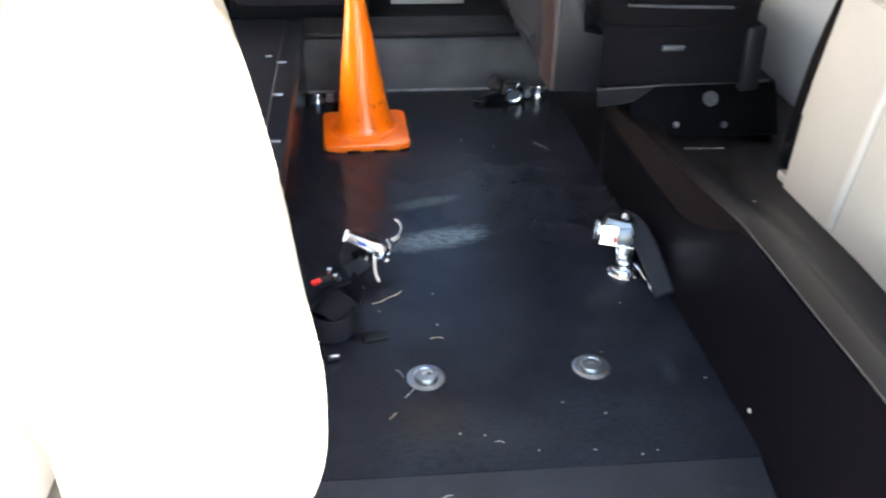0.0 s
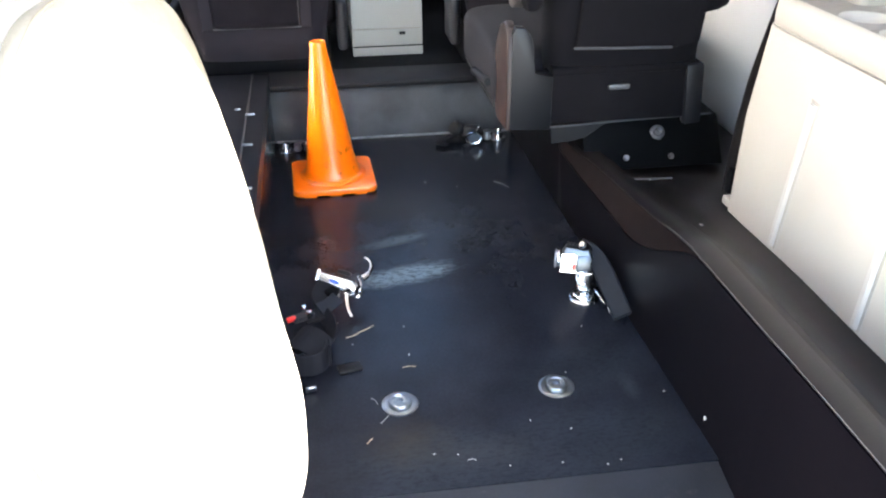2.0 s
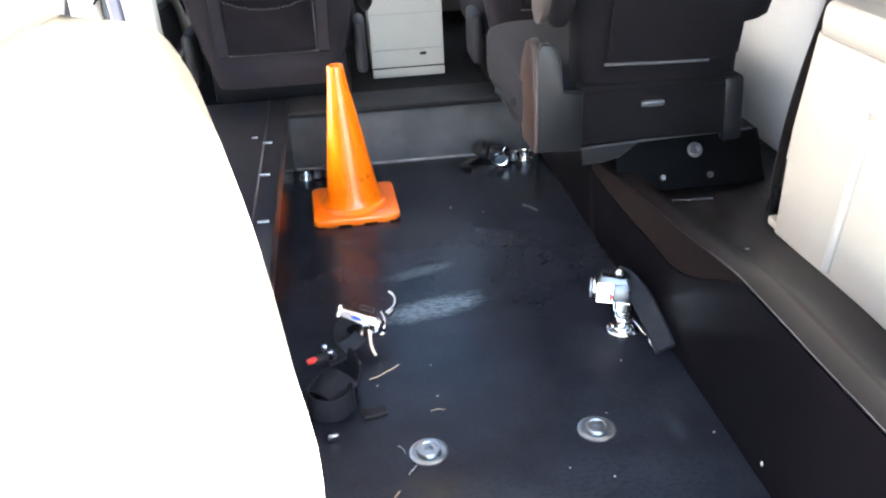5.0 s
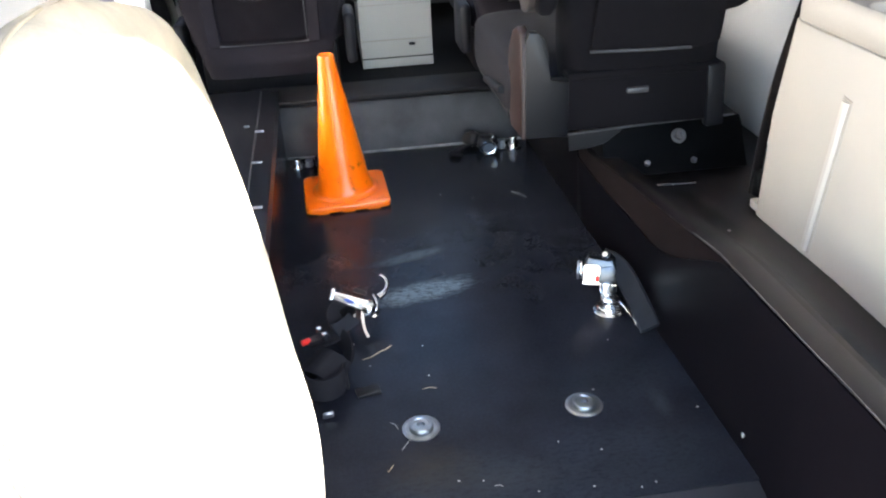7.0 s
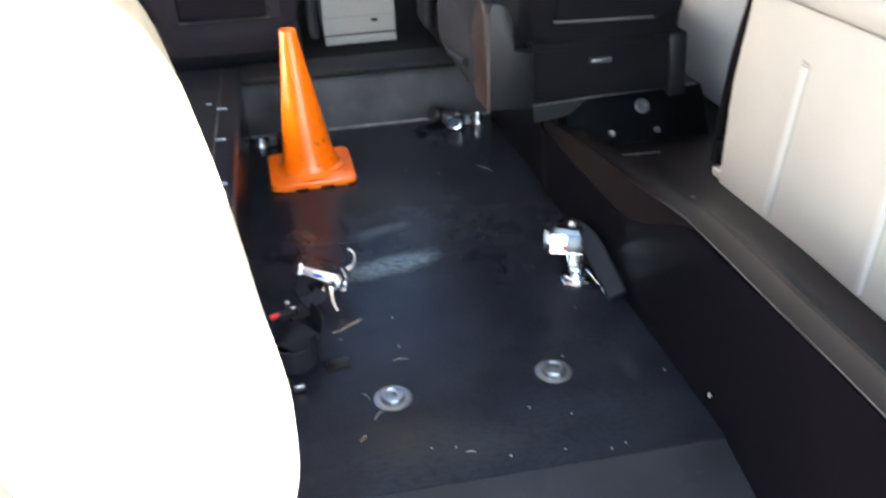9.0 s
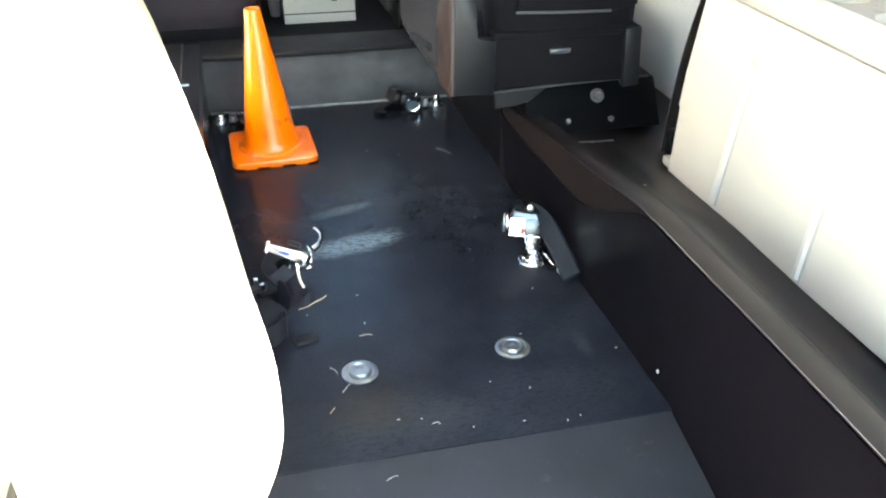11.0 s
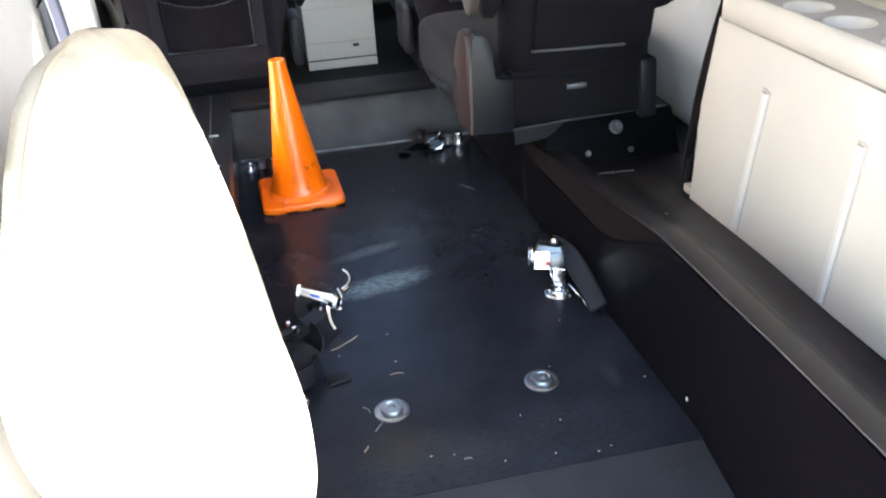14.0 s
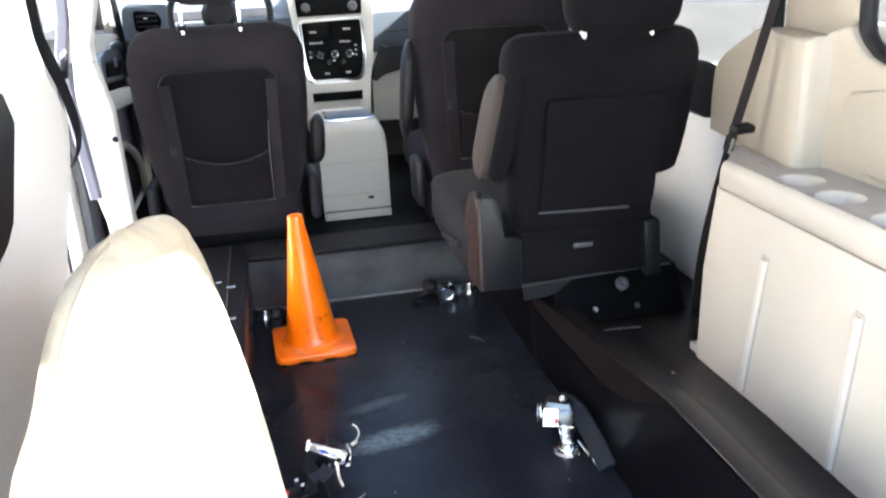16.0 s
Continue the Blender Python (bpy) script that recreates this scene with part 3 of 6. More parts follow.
def shell():
    """Body sides with window openings, roof, front bulkhead."""
    for s, name in ((-1, "wall_left"), (1, "wall_right")):
        bm = B()
        x = s * 0.92
        y0 = 0.50
        if s > 0:
            for a, b, top in ((y0, 1.80, 0.92), (1.80, 2.66, 0.77), (2.66, 4.3, 0.92)):
                box(bm, (x, (a + b) / 2, top / 2 - 0.1), (0.06, b - a, top + 0.2))
        else:
            for a, b in ((y0, 1.93), (2.70, 4.3)):
                box(bm, (x, (a + b) / 2, 0.36), (0.06, b - a, 1.12))
            box(bm, (x, 2.315, -0.02), (0.06, 0.771, 0.36))
        box(bm, (x, (y0 + 3.3) / 2, 1.36), (0.06, 3.3 - y0, 0.12))
        for a, b in ((y0, 0.86), (1.62, 1.80), (2.66, 2.80), (3.52, 3.62)):
            box(bm, (x, (a + b) / 2, 1.11), (0.06, b - a, 0.381))
        solid(name, bm, DOORPALE, "pale inner side of the van body with window openings", "wall", kind="structure")
        for a, b, mat, nm in ((0.86, 1.62, TINT, "quarter"), (1.80, 2.66, TINT, "sliding"), (2.80, 3.52, CLEAR if s < 0 else TINT, "front")):
            if s < 0 and nm == "sliding":
                continue
            bm = B()
            lo = 0.774 if nm == "sliding" else 0.924
            box(bm, (x, (a + b) / 2, (lo + 1.298) / 2), (0.006, b - a - 0.004, 1.298 - lo))
            w = solid("window_pane", bm, mat, "dark tinted side window glass" if mat is TINT else "clear front door window glass", "window", kind="structure")
            w.visible_shadow = mat is TINT
    bm = B()
    box(bm, (0, 2.00, 1.45), (1.9, 2.60, 0.05), 0.01)
    solid("ceiling", bm, ROOF, "pale grey fabric headliner of the van roof", "ceiling", kind="structure")
    bm = B()
    prism(bm, [(0.69, 1.44), (0.57, 1.545), (-0.10, 1.75), (-0.42, 1.77), (-0.44, 1.81), (-0.10, 1.80), (0.57, 1.60), (0.69, 1.50)], lambda a, b, d: (-0.65 + d, a, b), 1.30, 0.01)
    solid("tailgate", bm, GREYTRIM, "grey lined underside of the raised tailgate", "tailgate", kind="structure")
    bm = B()
    box(bm, (0, 4.32, 0.38), (1.9, 0.06, 1.1))
    solid("wall_front", bm, BLACK, "black front bulkhead under the windscreen", "wall", kind="structure")
    bm = B()
    prism(bm, [(3.32, 1.42), (3.325, 1.425), (4.30, 0.945), (4.30, 0.94)], lambda a, b, d: (-0.88 + d, a, b), 1.76)
    w = solid("windscreen", bm, SCREEN, "clear sloping windscreen glass", "window", kind="structure")
    w.visible_shadow = False


def bounce_wall():
    """Unseen pale wall, added off the driver's side to bounce sunlight through the door."""
    bm = B()
    box(bm, (-3.9, 2.1, 2.4), (0.2, 4.4, 5.4), 0.01)
    solid("wall_bounce", bm, BOUNCE, "unseen pale wall added beside the van to bounce sunlight in", "wall", kind="structure")


ground()
bounce_wall()
channel()
side_left()
side_right()
shell()


# ---------------------------------------------------------------- side trims
def trim_right():
    root = thing("side_trim", (0.75, 1.2, 0.17), "cream plastic side trim with ribs, cup holders and a grey top", "trim", kind="structure")
    X, Y0, Y1 = 0.65, 0.56, 1.70
    bm = B()
    out = [(Y0, 0.20), (1.3, 0.182), (1.60, 0.176), (Y1, 0.170), (1.688, 0.40), (1.655, 0.60), (Y0, 0.595)]
    prism(bm, out, lambda a, b, d: (X + d, a, b), 0.20, 0.006)
    part("panel", bm, CREAM, root)
    bm = B()
    box(bm, (X + 0.010, 1.712, 0.188), (0.022, 0.035, 0.02), 0.005)
    part("foot", bm, CREAM, root)
    for yt, yb in ((1.452, 1.498), (1.175, 1.202)):
        bm = B()
        pts = [(X - 0.001, yb, 0.196), (X - 0.001, (yt + yb) / 2, 0.35), (X - 0.001, yt, 0.503)]
        strap(bm, pts, 0.018, 0.014, (1, 0, 0))
        rib = part("rib", bm, RIB, root, "paler raised rib")
        bm = B()
        pts = [(X - 0.0002, yb + 0.0005, 0.193), (X - 0.0002, (yt + yb) / 2, 0.35), (X - 0.0002, yt - 0.0005, 0.508)]
        strap(bm, pts, 0.026, 0.003, (1, 0, 0))
        part("groove", bm, SEAM, rib)
    # top cap: a rolled front edge and a flat grey top with cup holders
    bm = B()
    sec = [(X + 0.004, 0.597), (X - 0.002, 0.603), (X - 0.003, 0.625), (X - 0.001, 0.645), (X + 0.006, 0.654), (X + 0.012, 0.656), (X + 0.013, 0.64), (X + 0.013, 0.597)]
    loft(bm, [[(x, y, z) for x, z in sec] for y in (Y0, 1.0, 1.4, 1.60, 1.640)])
    part("cap_rim", bm, CREAM, root, sharp=50)
    bm = B()
    box(bm, (X - 0.0005, (Y0 + 1.64) / 2, 0.596), (0.003, 1.64 - Y0, 0.002), 0.0008)
    part("seam", bm, SEAM, root, "dark joint line under the rim")
    cups = ((0.710, 1.455, 0.044), (0.708, 1.335, 0.043), (0.710, 1.190, 0.042))
    bm = B()
    x0, x1, zt = X + 0.0125, 0.88, 0.655

    def quad(*pts):
        bm.faces.new([bm.verts.new(p) for p in pts])
    quad((x0, Y0, zt), (x1, Y0, zt), (x1, 1.125, zt), (x0, 1.125, zt))
    quad((x0, 1.52, zt), (x1, 1.52, zt), (x1, 1.78, zt), (0.74, 1.75, zt), (x0, 1.64, zt))
    for (cx, cy, r), (ya, yb) in zip(cups, ((1.395, 1.52), (1.258, 1.395), (1.125, 1.258))):
        n = 40
        ring, rim = [], []
        for k in range(n):
            t = 2 * math.pi * k / n
            dx, dy = math.cos(t), math.sin(t)
            s = min(((x1 - cx) if dx > 0 else (x0 - cx)) / dx if abs(dx) > 1e-6 else 9, ((yb - cy) if dy > 0 else (ya - cy)) / dy if abs(dy) > 1e-6 else 9)
            rim.append((cx + dx * s, cy + dy * s, zt))
            ring.append((cx + dx * r, cy + dy * r, zt))
        for k in range(n):
            quad(rim[k], rim[(k + 1) % n], ring[(k + 1) % n], ring[k])
        for px, py in ((x0, ya), (x0, yb), (x1, ya), (x1, yb)):
            near = sorted(range(n), key=lambda k: (rim[k][0] - px) ** 2 + (rim[k][1] - py) ** 2)[:2]
            if (rim[near[0]][0] - px) ** 2 + (rim[near[0]][1] - py) ** 2 > 1e-8:
                quad(rim[near[0]], (px, py, zt), rim[near[1]])
    bmesh.ops.remove_doubles(bm, verts=bm.verts[:], dist=0.0004)
    top = part("cap_top", bm, CREAMTOP, root, "worn grey flat top")
    for x, y, r in cups:
        bm = B()
        lathe(bm, [(r + 0.001, 0.6552), (r - 0.001, 0.6540), (r - 0.005, 0.646), (r - 0.009, 0.632), (r - 0.012, 0.618), (r - 0.018, 0.612), (0.0, 0.611)], 32, pose(x, y, 0))
        part("cup_holder", bm, CREAM, top, "moulded cup holder well")
    # upper quarter trim: a boxed pillar foot with a rear face, then the low side panel
    def column(x, y, top, low=0.652):
        return [(x, y, low), (x, y, low + 0.3 * (top - low)), (x, y, low + 0.7 * (top - low)), (x + 0.001, y, top - 0.006), (x + 0.006, y, top), (0.885, max(y, 1.40), top), (0.885, max(y, 1.40), low)]
    bm = B()
    face = []
    for y, top in ((1.950, 0.755), (1.944, 0.800), (1.925, 0.822), (1.895, 0.842), (1.84, 0.867), (1.785, 0.890), (1.746, 0.907), (1.71, 0.909), (1.667, 0.908), (1.63, 0.906), (1.585, 0.905)):
        face.append((0.739 + 0.12 * (y - 1.53), y, top))
    face += [(0.742, 1.555, 0.906), (0.748, 1.538, 0.907), (0.757, 1.531, 0.910), (0.760, 1.530, 0.897), (0.772, 1.529, 0.900), (0.783, 1.528, 0.915), (0.797, 1.525, 0.920), (0.804, 1.512, 0.926), (0.806, 1.500, 0.928), (0.806, 1.485, 0.908), (0.806, 1.465, 0.891), (0.806, 1.444, 0.878), (0.806, 1.413, 0.869), (0.806, 1.37, 0.864), (0.806, 1.2, 0.862), (0.806, Y0, 0.862)]
    loft(bm, [column(*f) for f in face])
    part("quarter_panel", bm, TAN, root, sharp=30)
    bm = B()
    out = [(Y0, 0.668), (1.45, 0.668), (1.475, 0.69), (1.482, 0.79), (1.46, 0.815), (1.38, 0.828), (Y0, 0.828)]
    prism(bm, out, lambda a, b, d: (0.796 + d, a, b), 0.03, 0.009, 3)
    part("quarter_bulge", bm, TAN, root)
    bm = B()
    tube(bm, smooth_path([(0.842, 1.47, 1.25), (0.840, 1.49, 1.05), (0.840, 1.488, 0.93), (0.840, 1.455, 0.888), (0.840, 1.40, 0.872), (0.840, 1.1, 0.866), (0.84, 0.7, 0.866)], 6), 0.016, 10)
    part("window_seal", bm, BLACK, root, "black rubber window seal")
    bm = B()
    box(bm, (0.858, 1.63, 1.14), (0.05, 0.24, 0.52), 0.015, 3)
    part("pillar_cover", bm, TAN, root)
    bm = B()
    strap(bm, [(0.826, 1.765, 1.35), (0.826, 1.765, 1.05), (0.828, 1.762, 0.885)], 0.046, 0.008, (-1, 0, 0))
    part("belt_slot", bm, WEB, root, "dark belt guide strip")
    return root


def belt_right():
    root = thing("seat_belt", (0.70, 1.80, 0.17), "dark grey seat belt hanging down the side trim", "seat belt")
    bm = B()
    strap(bm, smooth_path([(0.80, 1.63, 1.32), (0.765, 1.63, 1.10), (0.72, 1.645, 0.88), (0.700, 1.685, 0.708), (0.695, 1.735, 0.55), (0.69, 1.765, 0.42), (0.695, 1.795, 0.28), (0.70, 1.81, 0.172)], 5), 0.030, 0.003, (0.35, -0.94, 0))
    part("webbing", bm, BELTW, root)
    bm = B()
    box(bm, (0.712, 1.675, 0.712), (0.05, 0.03, 0.018), 0.006, 2, (10, 0, 10))
    part("loop", bm, BLACK, root)
    bm = B()
    box(bm, (0.698, 1.70, 0.675), (0.010, 0.024, 0.040), 0.003, 2, (20, 0, 0))
    part("tongue", bm, CHROME, root, "chrome belt tongue")
    bm = B()
    box(bm, (0.70, 1.795, 0.20), (0.022, 0.03, 0.06), 0.006)
    part("anchor_cover", bm, BLACK, root)


def trim_left():
    root = thing("side_trim", (-0.76, 1.2, 0.2), "sunlit cream quarter trim with a dark mesh grille", "trim", kind="structure")
    bm = B()
    out = [(0.62, 0.34), (0.95, 0.43), (1.20, 0.500), (1.40, 0.56), (1.48, 0.62), (1.515, 0.70), (1.575, 0.745), (1.655, 0.785), (1.685, 0.845), (1.65, 0.89), (1.575, 0.947), (1.49, 0.983), (1.397, 1.03), (1.30, 1.052), (0.62, 1.05)]
    prism(bm, out, lambda a, b, d: (-0.612 - d, a, b), 0.15, 0.014, 3)
    part("panel", bm, DOORPALE, root)
    bm = B()
    out = [(0.56, 0.66), (0.985, 0.715), (1.215, 0.759), (1.255, 0.777), (1.356, 0.896), (1.330, 0.941), (0.56, 0.95)]
    prism(bm, out, lambda a, b, d: (-0.608 - d, a, b), 0.012, 0.003)
    part("grille", bm, BLACK, root, "dark mesh grille")
    bm = B()
    out = [(0.55, 0.045), (1.172, 0.045), (1.172, 0.209), (1.75, 0.209), (1.72, 0.64), (1.2, 0.51), (0.55, 0.35)]
    prism(bm, out, lambda a, b, d: (-0.674 - d, a, b), 0.08, 0.01)
    part("lower_panel", bm, TRIMPALE, root)


def pillar_left():
    root = thing("door_pillar", (-0.76, 2.65, 0.2), "bright pale door pillar trim beside a grey door seal", "pillar", kind="structure")
    bm = B()
    rings = []
    for z, a, b in ((0.20, -0.770, -0.704), (0.381, -0.786, -0.708), (0.46, -0.805, -0.709), (0.541, -0.816, -0.710), (0.697, -0.808, -0.712), (0.785, -0.802, -0.728), (0.835, -0.797, -0.740), (0.89, -0.793, -0.740), (1.01, -0.771, -0.706), (1.2, -0.745, -0.680), (1.425, -0.72, -0.655)):
        rings.append(oval((a + b) / 2, 2.66, z, (b - a) / 2, 0.04, 6.0, 28))
    loft(bm, rings)
    part("cover", bm, TRIMPALE, root, sharp=60)
    bm = B()
    box(bm, (-0.762, 2.618, 0.842), (0.058, 0.004, 0.003), 0.001)
    part("joint", bm, SEAM, root)
    bm = B()
    strap(bm, smooth_path([(-0.765, 2.60, 1.42), (-0.788, 2.60, 1.013), (-0.800, 2.60, 0.93), (-0.814, 2.60, 0.857), (-0.816, 2.605, 0.76), (-0.812, 2.61, 0.66), (-0.800, 2.62, 0.45)], 5), 0.034, 0.02, (0, -1, 0))
    part("door_seal", bm, LAVENDER, root, "lavender grey rubber seal")
    bm = B()
    lathe(bm, [(0, 0.006), (0.008, 0.005), (0.010, 0)], 12, pose(-0.718, 2.622, 0.62, 90, 0, 0))
    part("screw", bm, BLACK, root)


def door_dark_filler():
    root = thing("door_dark_filler", (-0.80, 2.15, 0.2), "dark panel added to fill the dark area low in the door opening", "panel", kind="structure")
    # made-up panel that gives the dark area between trim and pillar
    bm = B()
    out = rounded([(1.76, 0.20), (2.22, 0.20), (2.22, 0.70), (2.17, 0.745), (1.95, 0.755), (1.76, 0.735)], [0.01, 0.01, 0.03, 0.03, 0.08, 0.03], 4)
    prism(bm, out, lambda a, b, d: (-0.800 - d, a, b), 0.035, 0.008, 2)
    part("panel", bm, BLACK, root)
    for y0, z0, y1, z1 in ((1.80, 0.715, 2.19, 0.60), (1.88, 0.742, 2.20, 0.665)):
        bm = B()
        tube(bm, smooth_path([(-0.797, y0, z0), (-0.796, (y0 + y1) / 2, (z0 + z1) / 2 + 0.012), (-0.797, y1, z1)], 5), 0.005, 8)
        part("edge_bead", bm, SHIELDB, root, "worn brown edge bead")


def belt_left():
    root = thing("seat_belt", (-0.76, 2.3, 0.2), "dark seat belt hanging loose in the open door", "seat belt")
    bm = B()
    strap(bm, smooth_path([(-0.765, 2.17, 1.42), (-0.762, 2.17, 1.15), (-0.76, 2.18, 1.03), (-0.76, 2.19, 0.955), (-0.76, 2.235, 0.895), (-0.76, 2.30, 0.835), (-0.762, 2.365, 0.755), (-0.766, 2.41, 0.69), (-0.778, 2.43, 0.64), (-0.799, 2.44, 0.60)], 5), 0.060, 0.003, (1, -0.1, 0))
    part("webbing", bm, WEB, root)
    bm = B()
    box(bm, (-0.756, 2.375, 0.893), (0.012, 0.040, 0.012), 0.004, 2, (15, 0, 0))
    part("tongue", bm, CHROME, root, "chrome belt tongue")
    bm = B()
    box(bm, (-0.757, 2.350, 0.858), (0.016, 0.050, 0.030), 0.006, 2, (35, 0, 0))
    part("buckle", bm, BLACK, root)


def door_right():
    bm = B()
    out = [(1.72, 0.17), (2.70, 0.17), (2.70, 0.775), (2.2, 0.775), (1.75, 0.80)]
    prism(bm, out, lambda a, b, d: (0.862 + d, a, b), 0.03, 0.006)
    solid("door_panel", bm, DOORPALE, "pale grey inner panel of the closed sliding door", "door", kind="structure")


trim_right()
belt_right()
trim_left()
pillar_left()
door_dark_filler()
belt_left()
door_right()


# ---------------------------------------------------------------- seats
def back_rings(cx, y0, z0, z1, w0, w1, depth, lean, steps=14, power=3.2):
    """Sections of an upholstered backrest: narrow foot, wide shoulders, round top."""
    out = []
    for i in range(steps + 1):
        k = i / steps
        z = z0 + (z1 - z0) * k
        w = w0 + (w1 - w0) * math.sin(min(1.0, k * 1.35) * math.pi / 2)
        d = depth * (1.0 - 0.25 * k)
        if k > 0.84:
            e = (k - 0.84) / 0.16
            r = math.sqrt(max(0.0, 1 - e * e))
            w = w * (0.70 + 0.30 * r)
            d = d * (0.25 + 0.75 * r)
        if k < 0.08:
            d *= 0.7 + 0.3 * k / 0.08
        out.append(oval(cx, y0 - lean * k, z, w, d, power))
    return out


def bucket_seat(name, label, cx, y, pocket=True, head=0.97, z0=0.235, z1=0.905, lift=0.0):
    """A front seat seen from behind. y: the plane of its rear face."""
    root = thing(name, (cx, y + 0.2, FRONT), label, "seat", "front seats")
    bm = B()
    loft(bm, back_rings(cx, y + 0.085, z0, z1, 0.19, 0.272, 0.085, 0.02, 36, 3.6))
    part("backrest", bm, FABRICF, root, sharp=60)
    # framed map-pocket panel
    pw0, pw1, pz0, pz1 = 0.165, 0.178, 0.345 + lift, 0.775 + lift
    r = 0.045
    turn = [math.pi / 2 * i / 5 for i in range(6)]
    bm = B()
    o = [(-pw0, pz0), (pw0, pz0)] + [(pw1 - r + r * math.cos(t), pz1 - r + r * math.sin(t)) for t in turn] + [(-pw1 + r - r * math.sin(t), pz1 - r + r * math.cos(t)) for t in turn]
    prism(bm, o, lambda a, b, d: (cx + a, y - 0.004 - d - 0.015 * (b - 0.3), b), 0.010, 0.004)
    panel = part("back_panel", bm, FABRIC, root)
    for s in (-1, 1):
        bm = B()
        strap(bm, [(cx + s * (pw0 - 0.014), y - 0.013, pz0 + 0.004), (cx + s * (pw1 - 0.016), y - 0.019, pz1 - 0.035)], 0.038, 0.009, (0, -1, 0))
        part("panel_frame", bm, FABRICF, panel)
    bm = B()
    strap(bm, [(cx - pw0 + 0.03, y - 0.0155, pz0 + 0.006), (cx + pw0 - 0.03, y - 0.0155, pz0 + 0.006)], 0.006, 0.006, (0, -1, 0))
    part("piping", bm, HANDLE, panel, "pale worn seam")
    bm = B()
    rim = [(a, z) for a, z in o[1:]] + [o[0]]
    tube(bm, [(cx + a * 1.005, y - 0.008 - 0.015 * (z - 0.3), z) for a, z in rim], 0.0032, 6, (0, -1, 0))
    part("welt", bm, SHIELD, panel)
    if pocket:
        bm = B()
        n = 28
        rows = []
        for j in range(9):
            q = j / 8
            row = []
            for i in range(n + 1):
                u = i / n * 2 - 1
                zt = 0.515 + lift - 0.028 * (1 - u * u)
                crease = 0.0035 * (1 - u * u) * math.sin(7 * u + 5 * q) * math.sin(3.1 * q + 1.5 * u)
                row.append(bm.verts.new((cx + u * (pw0 - 0.032), y - 0.016 - 0.022 * (1 - u * u) * (0.35 + 0.65 * q) + crease, 0.352 + lift + (zt - 0.352 - lift) * q)))
            rows.append(row)
        for a, b in zip(rows, rows[1:]):
            for i in range(n):
                bm.faces.new((a[i], a[i + 1], b[i + 1], b[i]))
        bmesh.ops.solidify(bm, geom=bm.faces[:], thickness=0.003)
        pk = part("map_pocket", bm, FABRICF, panel, sharp=70)
        line = [(cx + u * (pw0 - 0.032), y - 0.018 - 0.022 * (1 - u * u), 0.514 + lift - 0.028 * (1 - u * u) + 0.0012 * math.sin(23 * u)) for u in [i / 22 - 1 for i in range(45)]]
        bm = B()
        tube(bm, line, 0.003, 6)
        part("hem", bm, FABRICF, pk)
        # one row of pale stitches along the hem
        bm = B()
        for a, b in list(zip(line, line[1:]))[1:-1:2]:
            tube(bm, [(a[0], a[1] - 0.0035, a[2]), (b[0], b[1] - 0.0035, b[2])], 0.0012, 6)
        part("stitching", bm, HANDLE, pk, "pale broken stitching")
        bm = B()
        tube(bm, [(cx + pw0 - 0.036, y - 0.019, pz0 + 0.012), (cx + pw0 - 0.034, y - 0.021, pz0 + 0.17), (cx + pw1 - 0.040, y - 0.024, pz1 - 0.16)], 0.0013, 6, (0, -1, 0))
        part("side_piping", bm, HANDLE, panel, "pale worn seam")
        for s in (-1, 1):
            bm = B()
            box(bm, (cx + s * (pw0 - 0.002), y - 0.026, 0.535 + lift), (0.013, 0.010, 0.026), 0.004)
            part("hook", bm, BLACK, panel)
    for s in (-1, 1):
        bm = B()
        tube(bm, [(cx + s * 0.087, y + 0.03, z1 - 0.02), (cx + s * 0.087, y + 0.028, z1 + 0.10)], 0.007, 10, (0, 1, 0))
        part("headrest_post", bm, CHROME, root, "chrome post")
        bm = B()
        box(bm, (cx + s * 0.087, y + 0.03, z1 + 0.0), (0.034, 0.03, 0.016), 0.006)
        part("post_collar", bm, BLACK, root)
    bm = B()
    hr = []
    for i in range(11):
        k = i / 10
        e = abs(k * 2 - 1)
        r = (1 - e ** 3) ** 0.4 if e < 1 else 0.0
        hr.append(oval(cx, y + 0.03, head + 0.19 * k, 0.06 + 0.085 * r, 0.02 + 0.045 * r, 3.0, 28))
    loft(bm, hr)
    part("headrest", bm, FABRICF, root, sharp=60)
    # cushion, base and recliner covers
    bm = B()
    cr = []
    for i in range(9):
        k = i / 8
        r = (1 - abs(k * 2 - 1) ** 4) ** 0.5 if 0 < i < 8 else 0.0
        cr.append([(px, y + 0.10 + 0.50 * k, pz) for px, _, pz in [(cx + 0.26 * (0.8 + 0.2 * r) * math.copysign(abs(math.cos(t)) ** 0.6, math.cos(t)), 0, 0.36 + 0.08 * (0.5 + 0.5 * r) * math.copysign(abs(math.sin(t)) ** 0.6, math.sin(t))) for t in [2 * math.pi * m / 28 for m in range(28)]]])
    loft(bm, cr)
    part("cushion", bm, FABRICF, root, sharp=60)
    bm = B()
    box(bm, (cx, y + 0.34, FRONT + 0.07), (0.44, 0.44, 0.16), 0.02)
    part("base", bm, BLACK, root)
    for s in (-1, 1):
        bm = B()
        box(bm, (cx + s * 0.262, y + 0.12, 0.33), (0.035, 0.16, 0.16), 0.016, 3)
        part("recliner_cover", bm, GREY, root, "grey plastic recliner cover")
    return root


